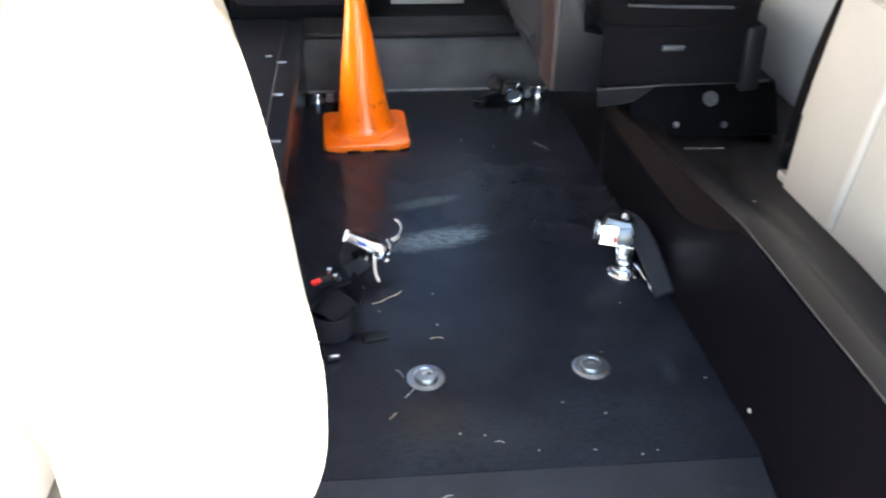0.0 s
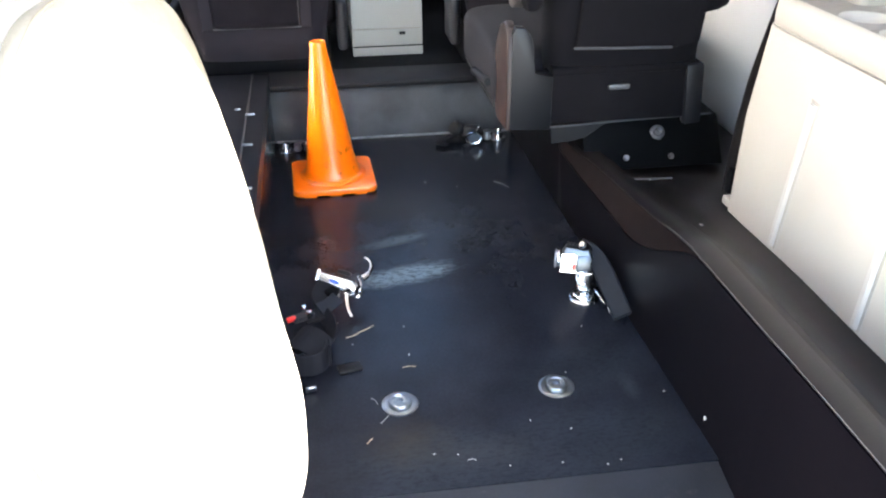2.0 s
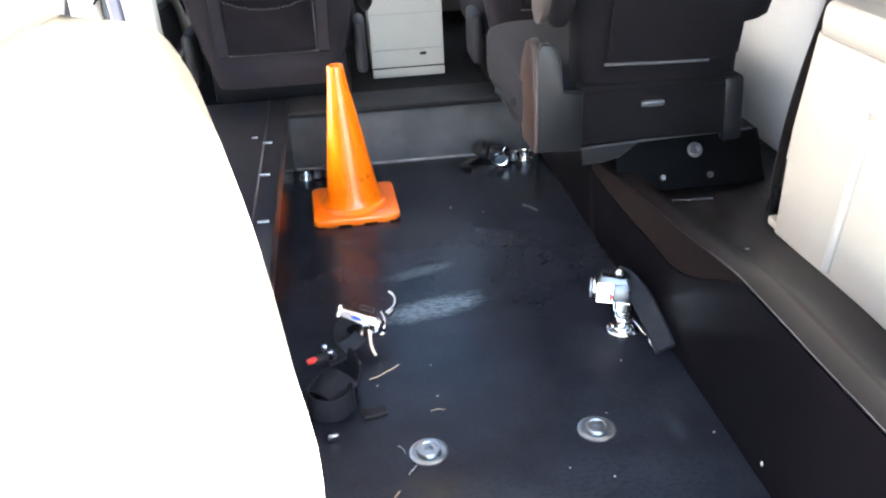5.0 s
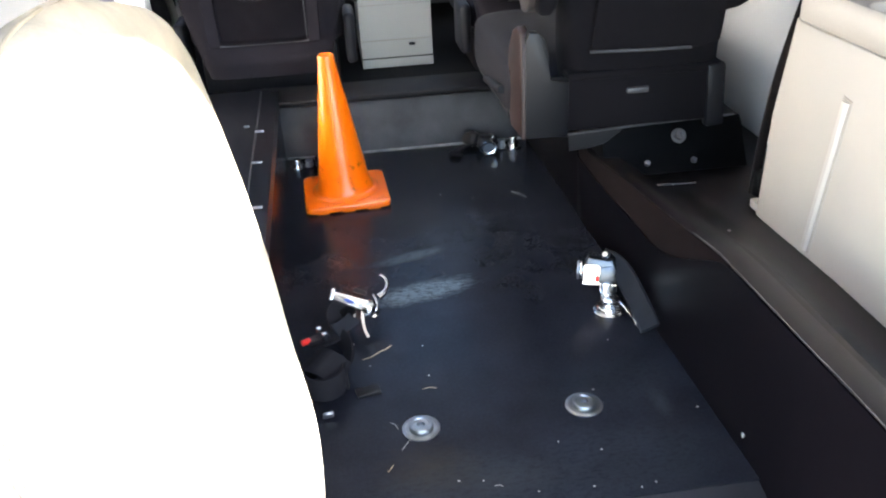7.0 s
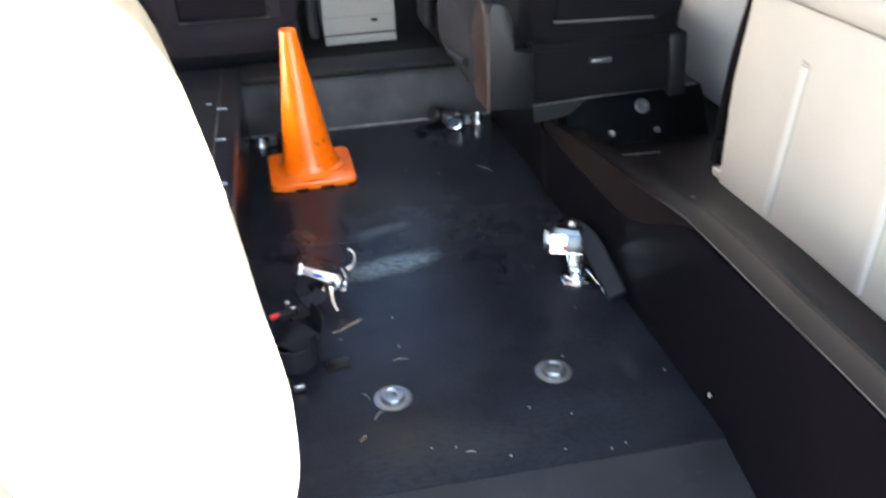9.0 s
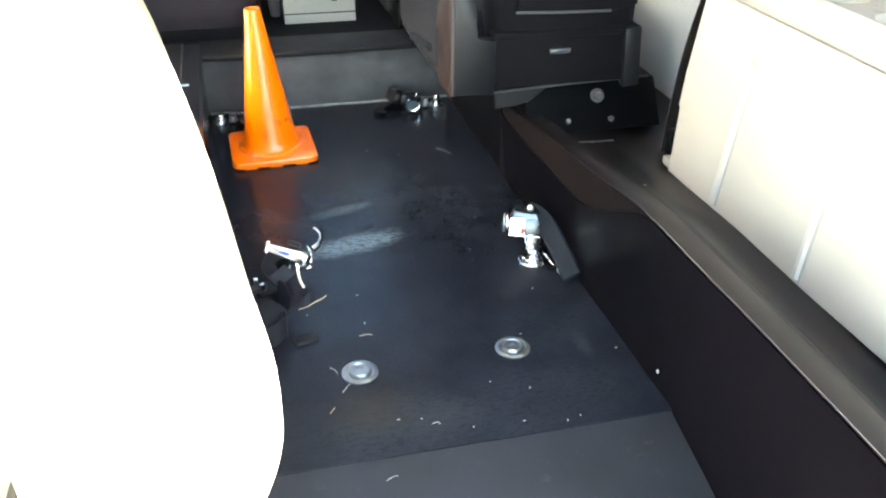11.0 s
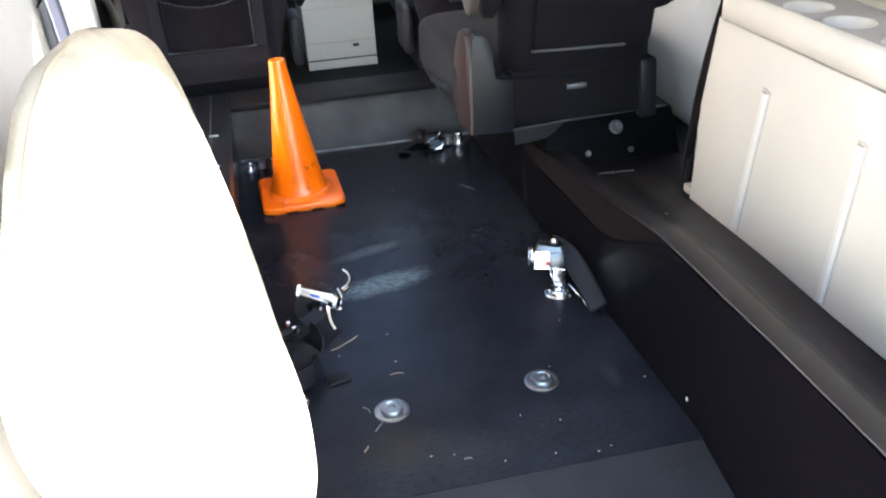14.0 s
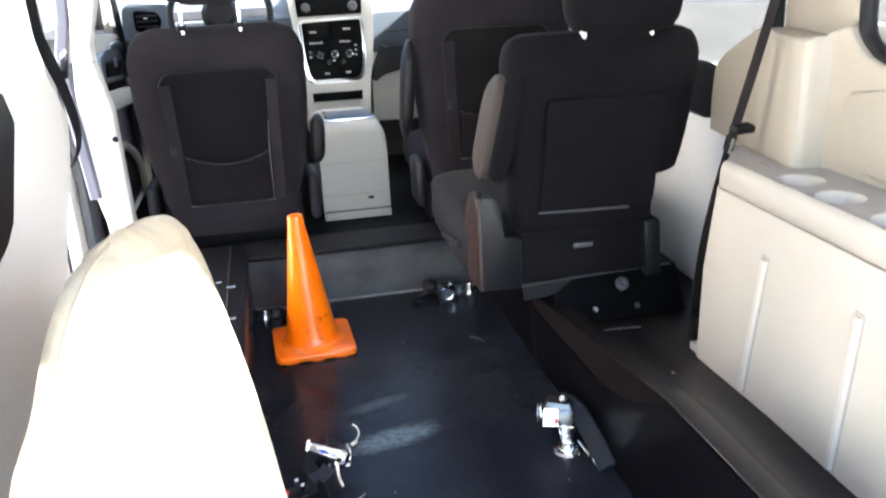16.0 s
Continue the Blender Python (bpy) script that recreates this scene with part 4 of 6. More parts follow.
def armrest(root, x, y, z0, z1, w=0.045, lean=0.03, mat=None, pad=None):
    """A folded-up armrest standing beside the backrest."""
    bm = B()
    rings = []
    for i in range(9):
        k = i / 8
        e = abs(k * 2 - 1)
        r = (1 - e ** 4) ** 0.5 if e < 1 else 0.35
        rings.append(oval(x + lean * k, y, z0 + (z1 - z0) * k, w / 2 * max(r, 0.35), 0.055 * max(r, 0.35), 3.0, 20))
    loft(bm, rings)
    return part("armrest", bm, mat or BLACK, root, sharp=60)


def rear_seat():
    """Second-row seat: tall back with a framed rear panel, skirt, plate and side shield."""
    cx, y = 0.513, 1.95
    root = thing("captain_seat", (cx, y + 0.25, 0.165), "charcoal cloth second-row seat on a black metal base", "seat")
    bm = B()
    rings = []
    for z, a, b in ((0.40, 0.300, 0.662), (0.46, 0.298, 0.662), (0.545, 0.296, 0.664), (0.552, 0.297, 0.706), (0.560, 0.296, 0.722), (0.60, 0.293, 0.734), (0.65, 0.289, 0.745), (0.72, 0.284, 0.758), (0.79, 0.281, 0.768), (0.84, 0.282, 0.768), (0.87, 0.288, 0.762), (0.888, 0.300, 0.750), (0.898, 0.322, 0.728)):
        d = 0.075 if z < 0.85 else 0.075 * (1 - (z - 0.85) * 8)
        rings.append(oval((a + b) / 2, y + 0.075 - 0.02 * (z - 0.4), z, (b - a) / 2, d, 4.0))
    loft(bm, rings)
    part("backrest", bm, FABRIC, root, sharp=60)
    bm = B()
    prism(bm, [(0.350, 0.487), (0.590, 0.478), (0.640, 0.49), (0.664, 0.742), (0.655, 0.752), (0.375, 0.757), (0.367, 0.747)], lambda a, b, d: (a, y - 0.003 - d - 0.02 * (b - 0.4), b), 0.012, 0.005)
    pn = part("back_panel", bm, FABRIC, root)
    bm = B()
    strap(bm, [(0.345, y - 0.0155, 0.486), (0.46, y - 0.0155, 0.4815), (0.575, y - 0.0155, 0.479)], 0.006, 0.005, (0, -1, 0))
    part("piping", bm, HANDLE, pn, "pale worn seam")
    # skirt with pull handle
    bm = B()
    box(bm, (0.480, y + 0.03, 0.362), (0.375, 0.06, 0.125), 0.010)
    box(bm, (0.480, y + 0.02, 0.428), (0.36, 0.05, 0.02), 0.006)
    sk = part("skirt", bm, FABRIC, root)
    bm = B()
    box(bm, (0.462, y - 0.004, 0.388), (0.052, 0.012, 0.014), 0.005)
    part("pull_handle", bm, HANDLE, sk, "pale grey pull handle")
    bm = B()
    box(bm, (0.648, y + 0.005, 0.36), (0.045, 0.03, 0.15), 0.008, 2, (0, -4, 0))
    part("hinge_cover", bm, BLACK, root)
    bm = B()
    prism(bm, [(0.204, 0.296), (0.302, 0.292), (0.302, 0.424), (0.256, 0.426), (0.254, 0.490), (0.246, 0.518), (0.230, 0.534), (0.212, 0.535), (0.204, 0.520)], lambda a, b, d: (a, y - 0.010 + d, b), 0.03, 0.003)
    part("side_bracket", bm, SHIELD, root, "grey moulded bracket")
    # rounded shield on the aisle side
    bm = B()
    out = [(1.946, 0.505), (1.962, 0.530), (1.995, 0.540), (2.04, 0.522), (2.085, 0.470), (2.10, 0.40), (2.10, 0.33), (2.06, 0.286), (1.946, 0.294)]
    prism(bm, out, lambda a, b, d: (0.194 + d, a, b), 0.022, 0.006, 3)
    part("side_shield", bm, SHIELDB, root, "brown-grey plastic side shield")
    # cushion
    bm = B()
    rings = []
    for i in range(21):
        k = i / 20
        e = abs(k * 2 - 1)
        r = (1 - e ** 9) ** 0.5 if e < 1 else 0.0
        hw, hz = 0.220 + 0.033 * r, 0.048 + 0.040 * r
        rings.append([(0.440 + hw * math.copysign(abs(math.cos(t)) ** 0.34, math.cos(t)), 2.03 + 0.56 * k, 0.372 - 0.005 * k + hz * math.copysign(abs(math.sin(t)) ** 0.34, math.sin(t))) for t in [2 * math.pi * m / 32 for m in range(32)]])
    loft(bm, rings)
    # the cushion's window sheen is in its cloth colour
    part("cushion", bm, FABRICLIT, root, sharp=60)
    # base with plate, bolts and knob
    bm = B()
    prism(bm, [(1.935, 0.180), (2.0, 0.268), (2.005, 0.285), (2.50, 0.285), (2.50, 0.155), (2.0, 0.155), (1.96, 0.168)], lambda a, b, d: (0.397 + d, a, b), 0.348, 0.004)
    base = part("base", bm, GLOSS, root, "glossy black metal base")
    bm = B()
    prism(bm, [(0.306, 0.290), (0.450, 0.300), (0.435, 0.292), (0.395, 0.262), (0.365, 0.254), (0.310, 0.250)], lambda a, b, d: (a, 1.955 + d, b), 0.006, 0.0015, 1)
    part("base_plate", bm, SHIELD, base, "grey corner plate")
    bm = B()
    strap(bm, [(0.306, 1.955, 0.2925), (0.50, 1.957, 0.300), (0.705, 1.957, 0.305)], 0.007, 0.004, (0, 0, 1))
    part("base_lip", bm, HANDLE, base, "worn grey edge")
    bm = B()
    lathe(bm, [(0, 0.004), (0.005, 0.004), (0.006, 0.010), (0.0105, 0.011), (0.0120, 0.006), (0.0135, 0.004), (0.018, 0.003), (0.018, 0.0)], 20, pose(0.586, 1.985, 0.252, 55, 0, 0))
    part("knob", bm, STRIP, base, "round dull steel knob")
    for x, yy, z in ((0.498, 1.946, 0.205), (0.612, 1.945, 0.203)):
        bm = B()
        lathe(bm, [(0, 0.008), (0.006, 0.008), (0.008, 0.0)], 8, pose(x, yy, z, 52, 0, 0))
        part("bolt", bm, STRIP if x > 0.6 else STEEL, base, "small steel bolt")
    bm = B()
    tube(bm, [(0.492, 1.872, 0.179), (0.500, 1.876, 0.180), (0.545, 1.880, 0.176), (0.594, 1.882, 0.174)], 0.0022, 6)
    part("rod", bm, STRIP, base, "thin dull steel rod")
    # headrest
    # pale material here paints the bright light on the posts
    for x in (0.467, 0.634):
        bm = B()
        tube(bm, [(x, y + 0.018, 0.872), (x, y + 0.030, 0.94)], 0.0085, 10, (0, 1, 0))
        part("headrest_post", bm, TRIMPALE, root, "headrest post coloured white as if brightly lit")
    bm = B()
    hr = []
    for i in range(11):
        k = i / 10
        e = abs(k * 2 - 1)
        r = (1 - e ** 3) ** 0.4 if e < 1 else 0.0
        hr.append(oval(0.574, y + 0.05, 0.882 + 0.22 * k, 0.06 + 0.082 * r, 0.02 + 0.05 * r, 3.2, 28))
    loft(bm, hr)
    part("headrest", bm, FABRIC, root, sharp=60)
    # folded-up armrests
    bm = B()
    rings = []
    for i in range(13):
        k = i / 12
        e = abs(k * 2 - 1)
        r = max(0.3, (1 - e ** 5) ** 0.5 if e < 1 else 0.3)
        rings.append(oval(0.232 + 0.050 * k, y + 0.085 - 0.02 * k, 0.562 + 0.248 * k, 0.027 * max(r, 0.55), 0.06 * r, 5.0, 26))
    loft(bm, rings)
    arm = part("armrest", bm, PAD, root, "brown-grey padded armrest", sharp=60)
    bm = B()
    loft(bm, [oval(0.252 + 0.050 * k, y + 0.035 - 0.02 * k, 0.566 + 0.244 * k, 0.026 * e, 0.026, 4.0, 20) for k, e in ((0, 0.5), (0.06, 0.85), (0.2, 1), (0.5, 1), (0.8, 1), (0.94, 0.85), (1, 0.5))])
    part("arm_shell", bm, FABRIC, arm, "black plastic shell", sharp=60)
    bm = B()
    prism(bm, [(0.765, 0.815), (0.818, 0.803), (0.846, 0.790), (0.842, 0.755), (0.853, 0.726), (0.853, 0.662), (0.812, 0.664), (0.765, 0.690)], lambda a, b, d: (a, y + 0.06 + d, b), 0.11, 0.010, 3)
    part("armrest", bm, BLACK, root, "black folded armrest")
    bm = B()
    tube(bm, [(0.182, 2.315, 0.328), (0.182, 2.20, 0.346), (0.183, 2.11, 0.362)], 0.010, 10)
    part("recline_lever", bm, GREY, root, "blue-grey recline lever")
    bm = B()
    prism(bm, [(2.08, 0.30), (2.10, 0.40), (2.34, 0.372), (2.52, 0.352), (2.52, 0.30), (2.30, 0.30)], lambda a, b, d: (0.192 + d, a, b), 0.012, 0.004, 2)
    part("valance", bm, SHIELD, root, "grey plastic side valance")



def jump_seat():
    """Folding seat by the tailgate, tipped forward, sunlit, upholstered in cream hide."""
    root = thing("folding_seat", (-0.43, 0.92, 0.04), "sunlit cream upholstered folding seat standing by the tailgate", "seat")
    near = ((0.045, -0.490, 0.925), (0.100, -0.520, 0.930), (0.170, -0.546, 0.935), (0.240, -0.572, 0.940), (0.310, -0.596, 0.945), (0.370, -0.603, 0.938), (0.450, -0.592, 0.915), (0.540, -0.568, 0.885), (0.630, -0.537, 0.850), (0.710, -0.497, 0.820), (0.770, -0.472, 0.795), (0.815, -0.452, 0.782), (0.842, -0.438, 0.778), (0.858, -0.427, 0.794), (0.866, -0.412, 0.826), (0.866, -0.405, 0.880))
    far = ((0.045, -0.352, 0.905), (0.115, -0.318, 0.925), (0.185, -0.285, 0.935), (0.238, -0.269, 0.940), (0.290, -0.264, 0.948), (0.345, -0.267, 0.988), (0.420, -0.287, 1.045), (0.500, -0.305, 1.102), (0.575, -0.323, 1.140), (0.640, -0.340, 1.163), (0.690, -0.354, 1.180), (0.727, -0.365, 1.190), (0.757, -0.376, 1.188), (0.782, -0.385, 1.170), (0.804, -0.394, 1.130), (0.824, -0.400, 1.060))
    # finer rows between the given ones
    rows = list(zip(smooth_path([(p[1], p[2], p[0]) for p in near], 4), smooth_path([(q[1], q[2], q[0]) for q in far], 4)))
    bm = B()
    rings, seam = [], []
    n = len(rows)
    for i, (p, q) in enumerate(rows):
        k = min(1.0, 0.35 + 0.10 * i, 0.16 + 0.085 * (n - 1 - i))
        top = max(0.0, (p.z - 0.62) / 0.25)
        a = Vector((p.x + 0.066 * k, p.y - 0.050 * k, p.z))
        g2 = Vector((p.x + 0.012, p.y + 0.035 * k, p.z))
        b = a.lerp(q, 0.26)
        e1 = (q - a).normalized()
        e2 = Vector((-e1.y, e1.x, 0)).normalized()
        ring = [g2]
        # rounded shoulder from the side into the front
        for s in range(9):
            u = s / 8
            v = p * (1 - u) ** 2 + a * (2 * u * (1 - u)) + b * u ** 2
            ring.append(v - e2 * (0.003 * k * u + 0.0016 * math.sin(9 * u + 34 * p.z) * u))
        for s in range(1, 12):
            u = s / 12
            fold = 0.0030 * top * math.sin(u * 13 + 9 * p.z) * math.sin(u * 5 + 2) + 0.0014 * math.sin(u * 9 - 21 * p.z)
            bulge = 0.003 * k + 0.006 * k * (4 * u * (1 - u)) ** 0.8
            ring.append(b.lerp(q, u * 0.985) - e2 * (bulge + fold))
        ring += [q, q + e2 * 0.018 * k - e1 * 0.004, q + e2 * 0.036 * k - e1 * 0.020]
        for s in (0.75, 0.5, 0.25):
            ring.append(g2.lerp(q, s) + e2 * 0.036 * k)
        rings.append([tuple(v) for v in ring])
        seam.append(Vector(ring[2]) - e2 * 0.0005)
    loft(bm, rings)
    back = part("backrest", bm, HIDE, root, sharp=80)
    bm = B()
    tube(bm, seam[3:-3], 0.0020, 8, (1, 0, 0))
    part("piping", bm, STITCH, back, "tan stitched seam")
    bm = B()
    box(bm, (-0.552, 1.01, 0.14), (0.100, 0.085, 0.20), 0.012, 3)
    part("base", bm, HIDE, root, "white plastic side cover")
    for s in (-0.06, 0.06):
        bm = B()
        box(bm, (-0.43 + s, 0.965, 0.06), (0.04, 0.05, 0.04), 0.006)
        part("hinge", bm, BLACK, root, "black hinge bracket")


bucket_seat("driver_seat", "dark charcoal cloth driver seat with a sagging map pocket", -0.418, 2.80)
p = bucket_seat("passenger_seat", "dark charcoal cloth front passenger seat with map pocket", 0.475, 2.80, head=1.05, z1=0.985, lift=0.075)
armrest(p, 0.168, 2.86, 0.50, 0.82)
d = bpy.data.objects["driver_seat"]
armrest(d, -0.132, 2.88, 0.44, 0.60, 0.05, 0.01)
rear_seat()
jump_seat()


# ---------------------------------------------------------------- console and dashboard
def console():
    root = thing("centre_console", (0.0, 3.25, FRONT), "pale grey plastic centre console between the front seats", "console")
    y = 3.06
    bm = B()
    sec = [(y + 0.46, 0.155), (y + 0.46, 0.50), (y + 0.30, 0.52), (y + 0.10, 0.528), (y + 0.035, 0.518), (y + 0.006, 0.485), (y, 0.44), (y, 0.235), (y, 0.155)]
    rings = []
    for i in range(13):
        u = i / 12 * 2 - 1
        drop = 0.05 * max(0.0, abs(u) - 0.75) ** 1.5 * 8 * (1.0 if u > 0 else 0.4)
        rings.append([(0.003 + 0.123 * u, a, b - (drop if b > 0.4 else 0)) for a, b in sec])
    loft(bm, rings)
    part("body", bm, PALE, root, sharp=50)
    bm = B()
    box(bm, (0.003, y - 0.001, 0.201), (0.246, 0.006, 0.004), 0.0008)
    part("seam", bm, GREY, root)
    bm = B()
    box(bm, (0.003, y - 0.0005, 0.262), (0.240, 0.004, 0.0025), 0.0006)
    part("lid_joint", bm, SEAM, root, "thin dark joint")
    bm = B()
    box(bm, (0.003, y - 0.003, 0.177), (0.247, 0.008, 0.044), 0.003)
    part("kick_panel", bm, PALE, root)
    bm = B()
    box(bm, (0.055, y - 0.006, 0.246), (0.022, 0.008, 0.010), 0.003)
    part("latch", bm, GREY, root)
    bm = B()
    box(bm, (0.006, y + 0.145, 0.5265), (0.186, 0.175, 0.010), 0.004, 2)
    tray = part("tray_rim", bm, CHROME, root, "bright tray rim")
    bm = B()
    box(bm, (0.008, y + 0.142, 0.5300), (0.166, 0.150, 0.006), 0.002, 2)
    part("tray", bm, DASH, tray, "glossy grey tray")
    bm = B()
    box(bm, (0.003, y - 0.0005, 0.382), (0.242, 0.004, 0.002), 0.0006)
    part("lid_seam", bm, SEAM, root, "faint joint")


def dashboard():
    root = thing("dashboard", (0.0, 3.9, 0.6), "black and silver dashboard with a central climate panel", "dashboard")
    bm = B()
    sec = [(3.72, 0.66), (3.66, 0.74), (3.64, 0.86), (3.70, 0.925), (3.9, 0.955), (4.28, 0.94), (4.28, 0.62), (3.85, 0.60)]
    loft(bm, [[(x, a + 0.10 * (abs(x) / 0.86) ** 2, b) for a, b in sec] for x in [-0.86 + 1.72 * i / 16 for i in range(17)]])
    part("body", bm, DASH, root, sharp=50)
    bm = B()
    sec = [(3.70, 0.40), (3.67, 0.66), (3.72, 0.72), (3.9, 0.70), (3.9, 0.38)]
    loft(bm, [[(x, a, b) for a, b in sec] for x in (0.16, 0.5, 0.84)])
    part("glove_box", bm, PALE, root, "pale lower dash panel")
    bm = B()
    sec = [(3.74, 0.40), (3.70, 0.66), (3.9, 0.70), (3.9, 0.38)]
    loft(bm, [[(x, a, b) for a, b in sec] for x in (-0.84, -0.5, -0.16)])
    part("knee_panel", bm, PALE, root, "pale lower dash panel")
    # centre stack
    bm = B()
    prism(bm, [(-0.165, 0.945), (0.182, 0.945), (0.176, 0.80), (0.160, 0.66), (0.145, 0.585), (0.135, 0.40), (-0.13, 0.40), (-0.135, 0.62), (-0.150, 0.80)], lambda a, b, dd: (a, 3.605 + dd + 0.10 * (b - 0.6), b), 0.12, 0.012, 3)
    st = part("instrument_block", bm, PALE, root, "pale silver centre stack")

    def face(u, v, lift=0.0):
        return (u, 3.600 - lift + 0.10 * (v - 0.6), v)
    for nm, o, mat, lift, deep in (
            ("bezel", rounded([(-0.130, 0.848), (0.134, 0.852), (0.136, 0.70), (0.116, 0.596), (-0.108, 0.592), (-0.124, 0.68)], (0.018, 0.018, 0.03, 0.030, 0.030, 0.03)), CHROME, 0.002, 0.016),
            ("climate_panel", rounded([(-0.118, 0.838), (0.121, 0.842), (0.123, 0.70), (0.105, 0.613), (-0.096, 0.609), (-0.112, 0.68)], (0.012, 0.012, 0.03, 0.024, 0.024, 0.03)), GLOSS, 0.006, 0.012),
            ("radio", [(-0.135, 0.94), (0.135, 0.94), (0.130, 0.862), (-0.130, 0.862)], GLOSS, 0.004, 0.014),
            ("storage_slot", [(-0.100, 0.556), (0.108, 0.556), (0.106, 0.520), (-0.098, 0.520)], GLOSS, 0.003, 0.014)):
        bm = B()
        prism(bm, o, lambda a, b, dd, lift=lift: face(a, b, lift - dd), deep, 0.002)
        ob = part(nm, bm, mat, st)
        if nm == "climate_panel":
            panel = ob
    for u, v, r in ((-0.054, 0.709, 0.0175), (0.006, 0.709, 0.0175), (0.066, 0.709, 0.0175), (-0.020, 0.677, 0.0115), (0.037, 0.676, 0.0115)):
        bm = B()
        turn = Matrix.Translation(face(u, v, 0.006)) @ pose(0, 0, 0, 84, 0, 0)
        lathe(bm, [(r * 0.66, 0.002), (r * 0.72, 0.009), (r * 0.82, 0.010), (r * 0.95, 0.004), (r, 0)], 24, turn)
        ring = part("dial", bm, CHROME, panel, "bright ringed dial")
        bm = B()
        lathe(bm, [(0, 0.012), (r * 0.5, 0.012), (r * 0.66, 0.008), (r * 0.66, 0.0)], 20, turn)
        part("dial_cap", bm, BLACK, ring, "black dial cap")
    for u in (-0.058, 0.056):
        bm = B()
        prism(bm, [(u - 0.046, 0.832), (u + 0.046, 0.832), (u + 0.046, 0.772), (u - 0.046, 0.772)], lambda a, b, dd: face(a, b, 0.0085 - dd), 0.004, 0.001)
        part("vent", bm, GLOSS, panel)
    for u, v, w in ((-0.075, 0.800, 0.030), (0.062, 0.806, 0.030), (-0.066, 0.757, 0.055), (0.052, 0.757, 0.045), (-0.092, 0.722, 0.008), (-0.092, 0.702, 0.008), (0.094, 0.722, 0.008), (0.094, 0.702, 0.008), (0.094, 0.74, 0.008), (0.002, 0.684, 0.010), (-0.03, 0.634, 0.02), (0.055, 0.634, 0.02)):
        bm = B()
        prism(bm, [(u - w / 2, v + 0.003), (u + w / 2, v + 0.003), (u + w / 2, v - 0.003), (u - w / 2, v - 0.003)], lambda a, b, dd: face(a, b, 0.0095 - dd), 0.003)
        part("marking", bm, PAPER, panel)
    for u in (-0.095, 0.095):
        bm = B()
        lathe(bm, [(0, 0.014), (0.014, 0.014), (0.018, 0.010), (0.02, 0)], 18, Matrix.Translation(face(u, 0.895, 0.004)) @ pose(0, 0, 0, 84, 0, 0))
        part("dial", bm, STRIP, st, "dull silver dial")
    # dark curved trim under the passenger's dash
    bm = B()
    prism(bm, [(0.145, 0.60), (0.170, 0.66), (0.202, 0.735), (0.250, 0.712), (0.40, 0.705), (0.84, 0.70), (0.84, 0.635), (0.30, 0.632), (0.225, 0.630), (0.17, 0.585)], lambda a, b, dd: (a, 3.60 + dd, b), 0.05, 0.012, 3)
    part("lower_trim", bm, BLACK, root, "black curved lower trim")
    bm = B()
    box(bm, (0.42, 3.652, 0.782), (0.40, 0.012, 0.004), 0.001)
    part("joint", bm, BLACK, root)
    # driver's side air vent in a rounded surround
    bm = B()
    loft(bm, [[(a, 3.62 + 0.07 * k, b) for a, b in rounded([(-0.805 - 0.01 * k, 0.80), (-0.62 + 0.01 * k, 0.80), (-0.615 + 0.01 * k, 0.94), (-0.80 - 0.01 * k, 0.955)], (0.04, 0.03, 0.03, 0.05))] for k in (0, 1)])
    v = part("vent_surround", bm, DASH, root, "blue-grey vent surround")
    bm = B()
    prism(bm, rounded([(-0.757, 0.842), (-0.668, 0.842), (-0.652, 0.885), (-0.67, 0.915), (-0.758, 0.926)], (0.02, 0.02, 0.02, 0.02, 0.02)), lambda a, b, dd: (a, 3.614 + dd, b), 0.02, 0.003, 2)
    part("vent", bm, GLOSS, v, "black air vent")
    for k in range(3):
        bm = B()
        box(bm, (-0.708, 3.612, 0.862 + 0.02 * k), (0.078, 0.008, 0.004), 0.001, 1, (25, 0, 0))
        part("slat", bm, GREY, v)
    bm = B()
    box(bm, (-0.712, 3.606, 0.893), (0.016, 0.008, 0.006), 0.002, 2)
    part("vent_tab", bm, CHROME, v, "bright vent tab")


def steering_wheel():
    root = thing("steering_wheel", (-0.42, 3.5, 0.86), "black steering wheel with silver spokes", "steering wheel")
    m = pose(-0.42, 3.47, 0.90, 65, 0, 0)
    bm = B()
    prof = [(0.185 + 0.014 * math.cos(t), 0.014 * math.sin(t)) for t in [2 * math.pi * i / 12 for i in range(13)]]
    lathe(bm, prof, 40, m)
    bmesh.ops.remove_doubles(bm, verts=bm.verts[:], dist=1e-5)
    part("rim", bm, BLACK, root)
    bm = B()
    lathe(bm, [(0, 0.03), (0.05, 0.028), (0.07, 0.01), (0.07, -0.03), (0, -0.03)], 24, m)
    part("hub", bm, BLACK, root)
    for a in (0, 180, 270):
        bm = B()
        c, s = math.cos(radians(a)), math.sin(radians(a))
        strap(bm, [m @ Vector((0.06 * c, 0.06 * s, 0)), m @ Vector((0.18 * c, 0.18 * s, 0))], 0.035, 0.012, m.to_3x3() @ Vector((0, 0, 1)))
        part("spoke", bm, STEEL, root)
    bm = B()
    tube(bm, [(-0.42, 3.48, 0.89), (-0.42, 3.75, 0.77)], 0.045, 14)
    part("column", bm, BLACK, root)


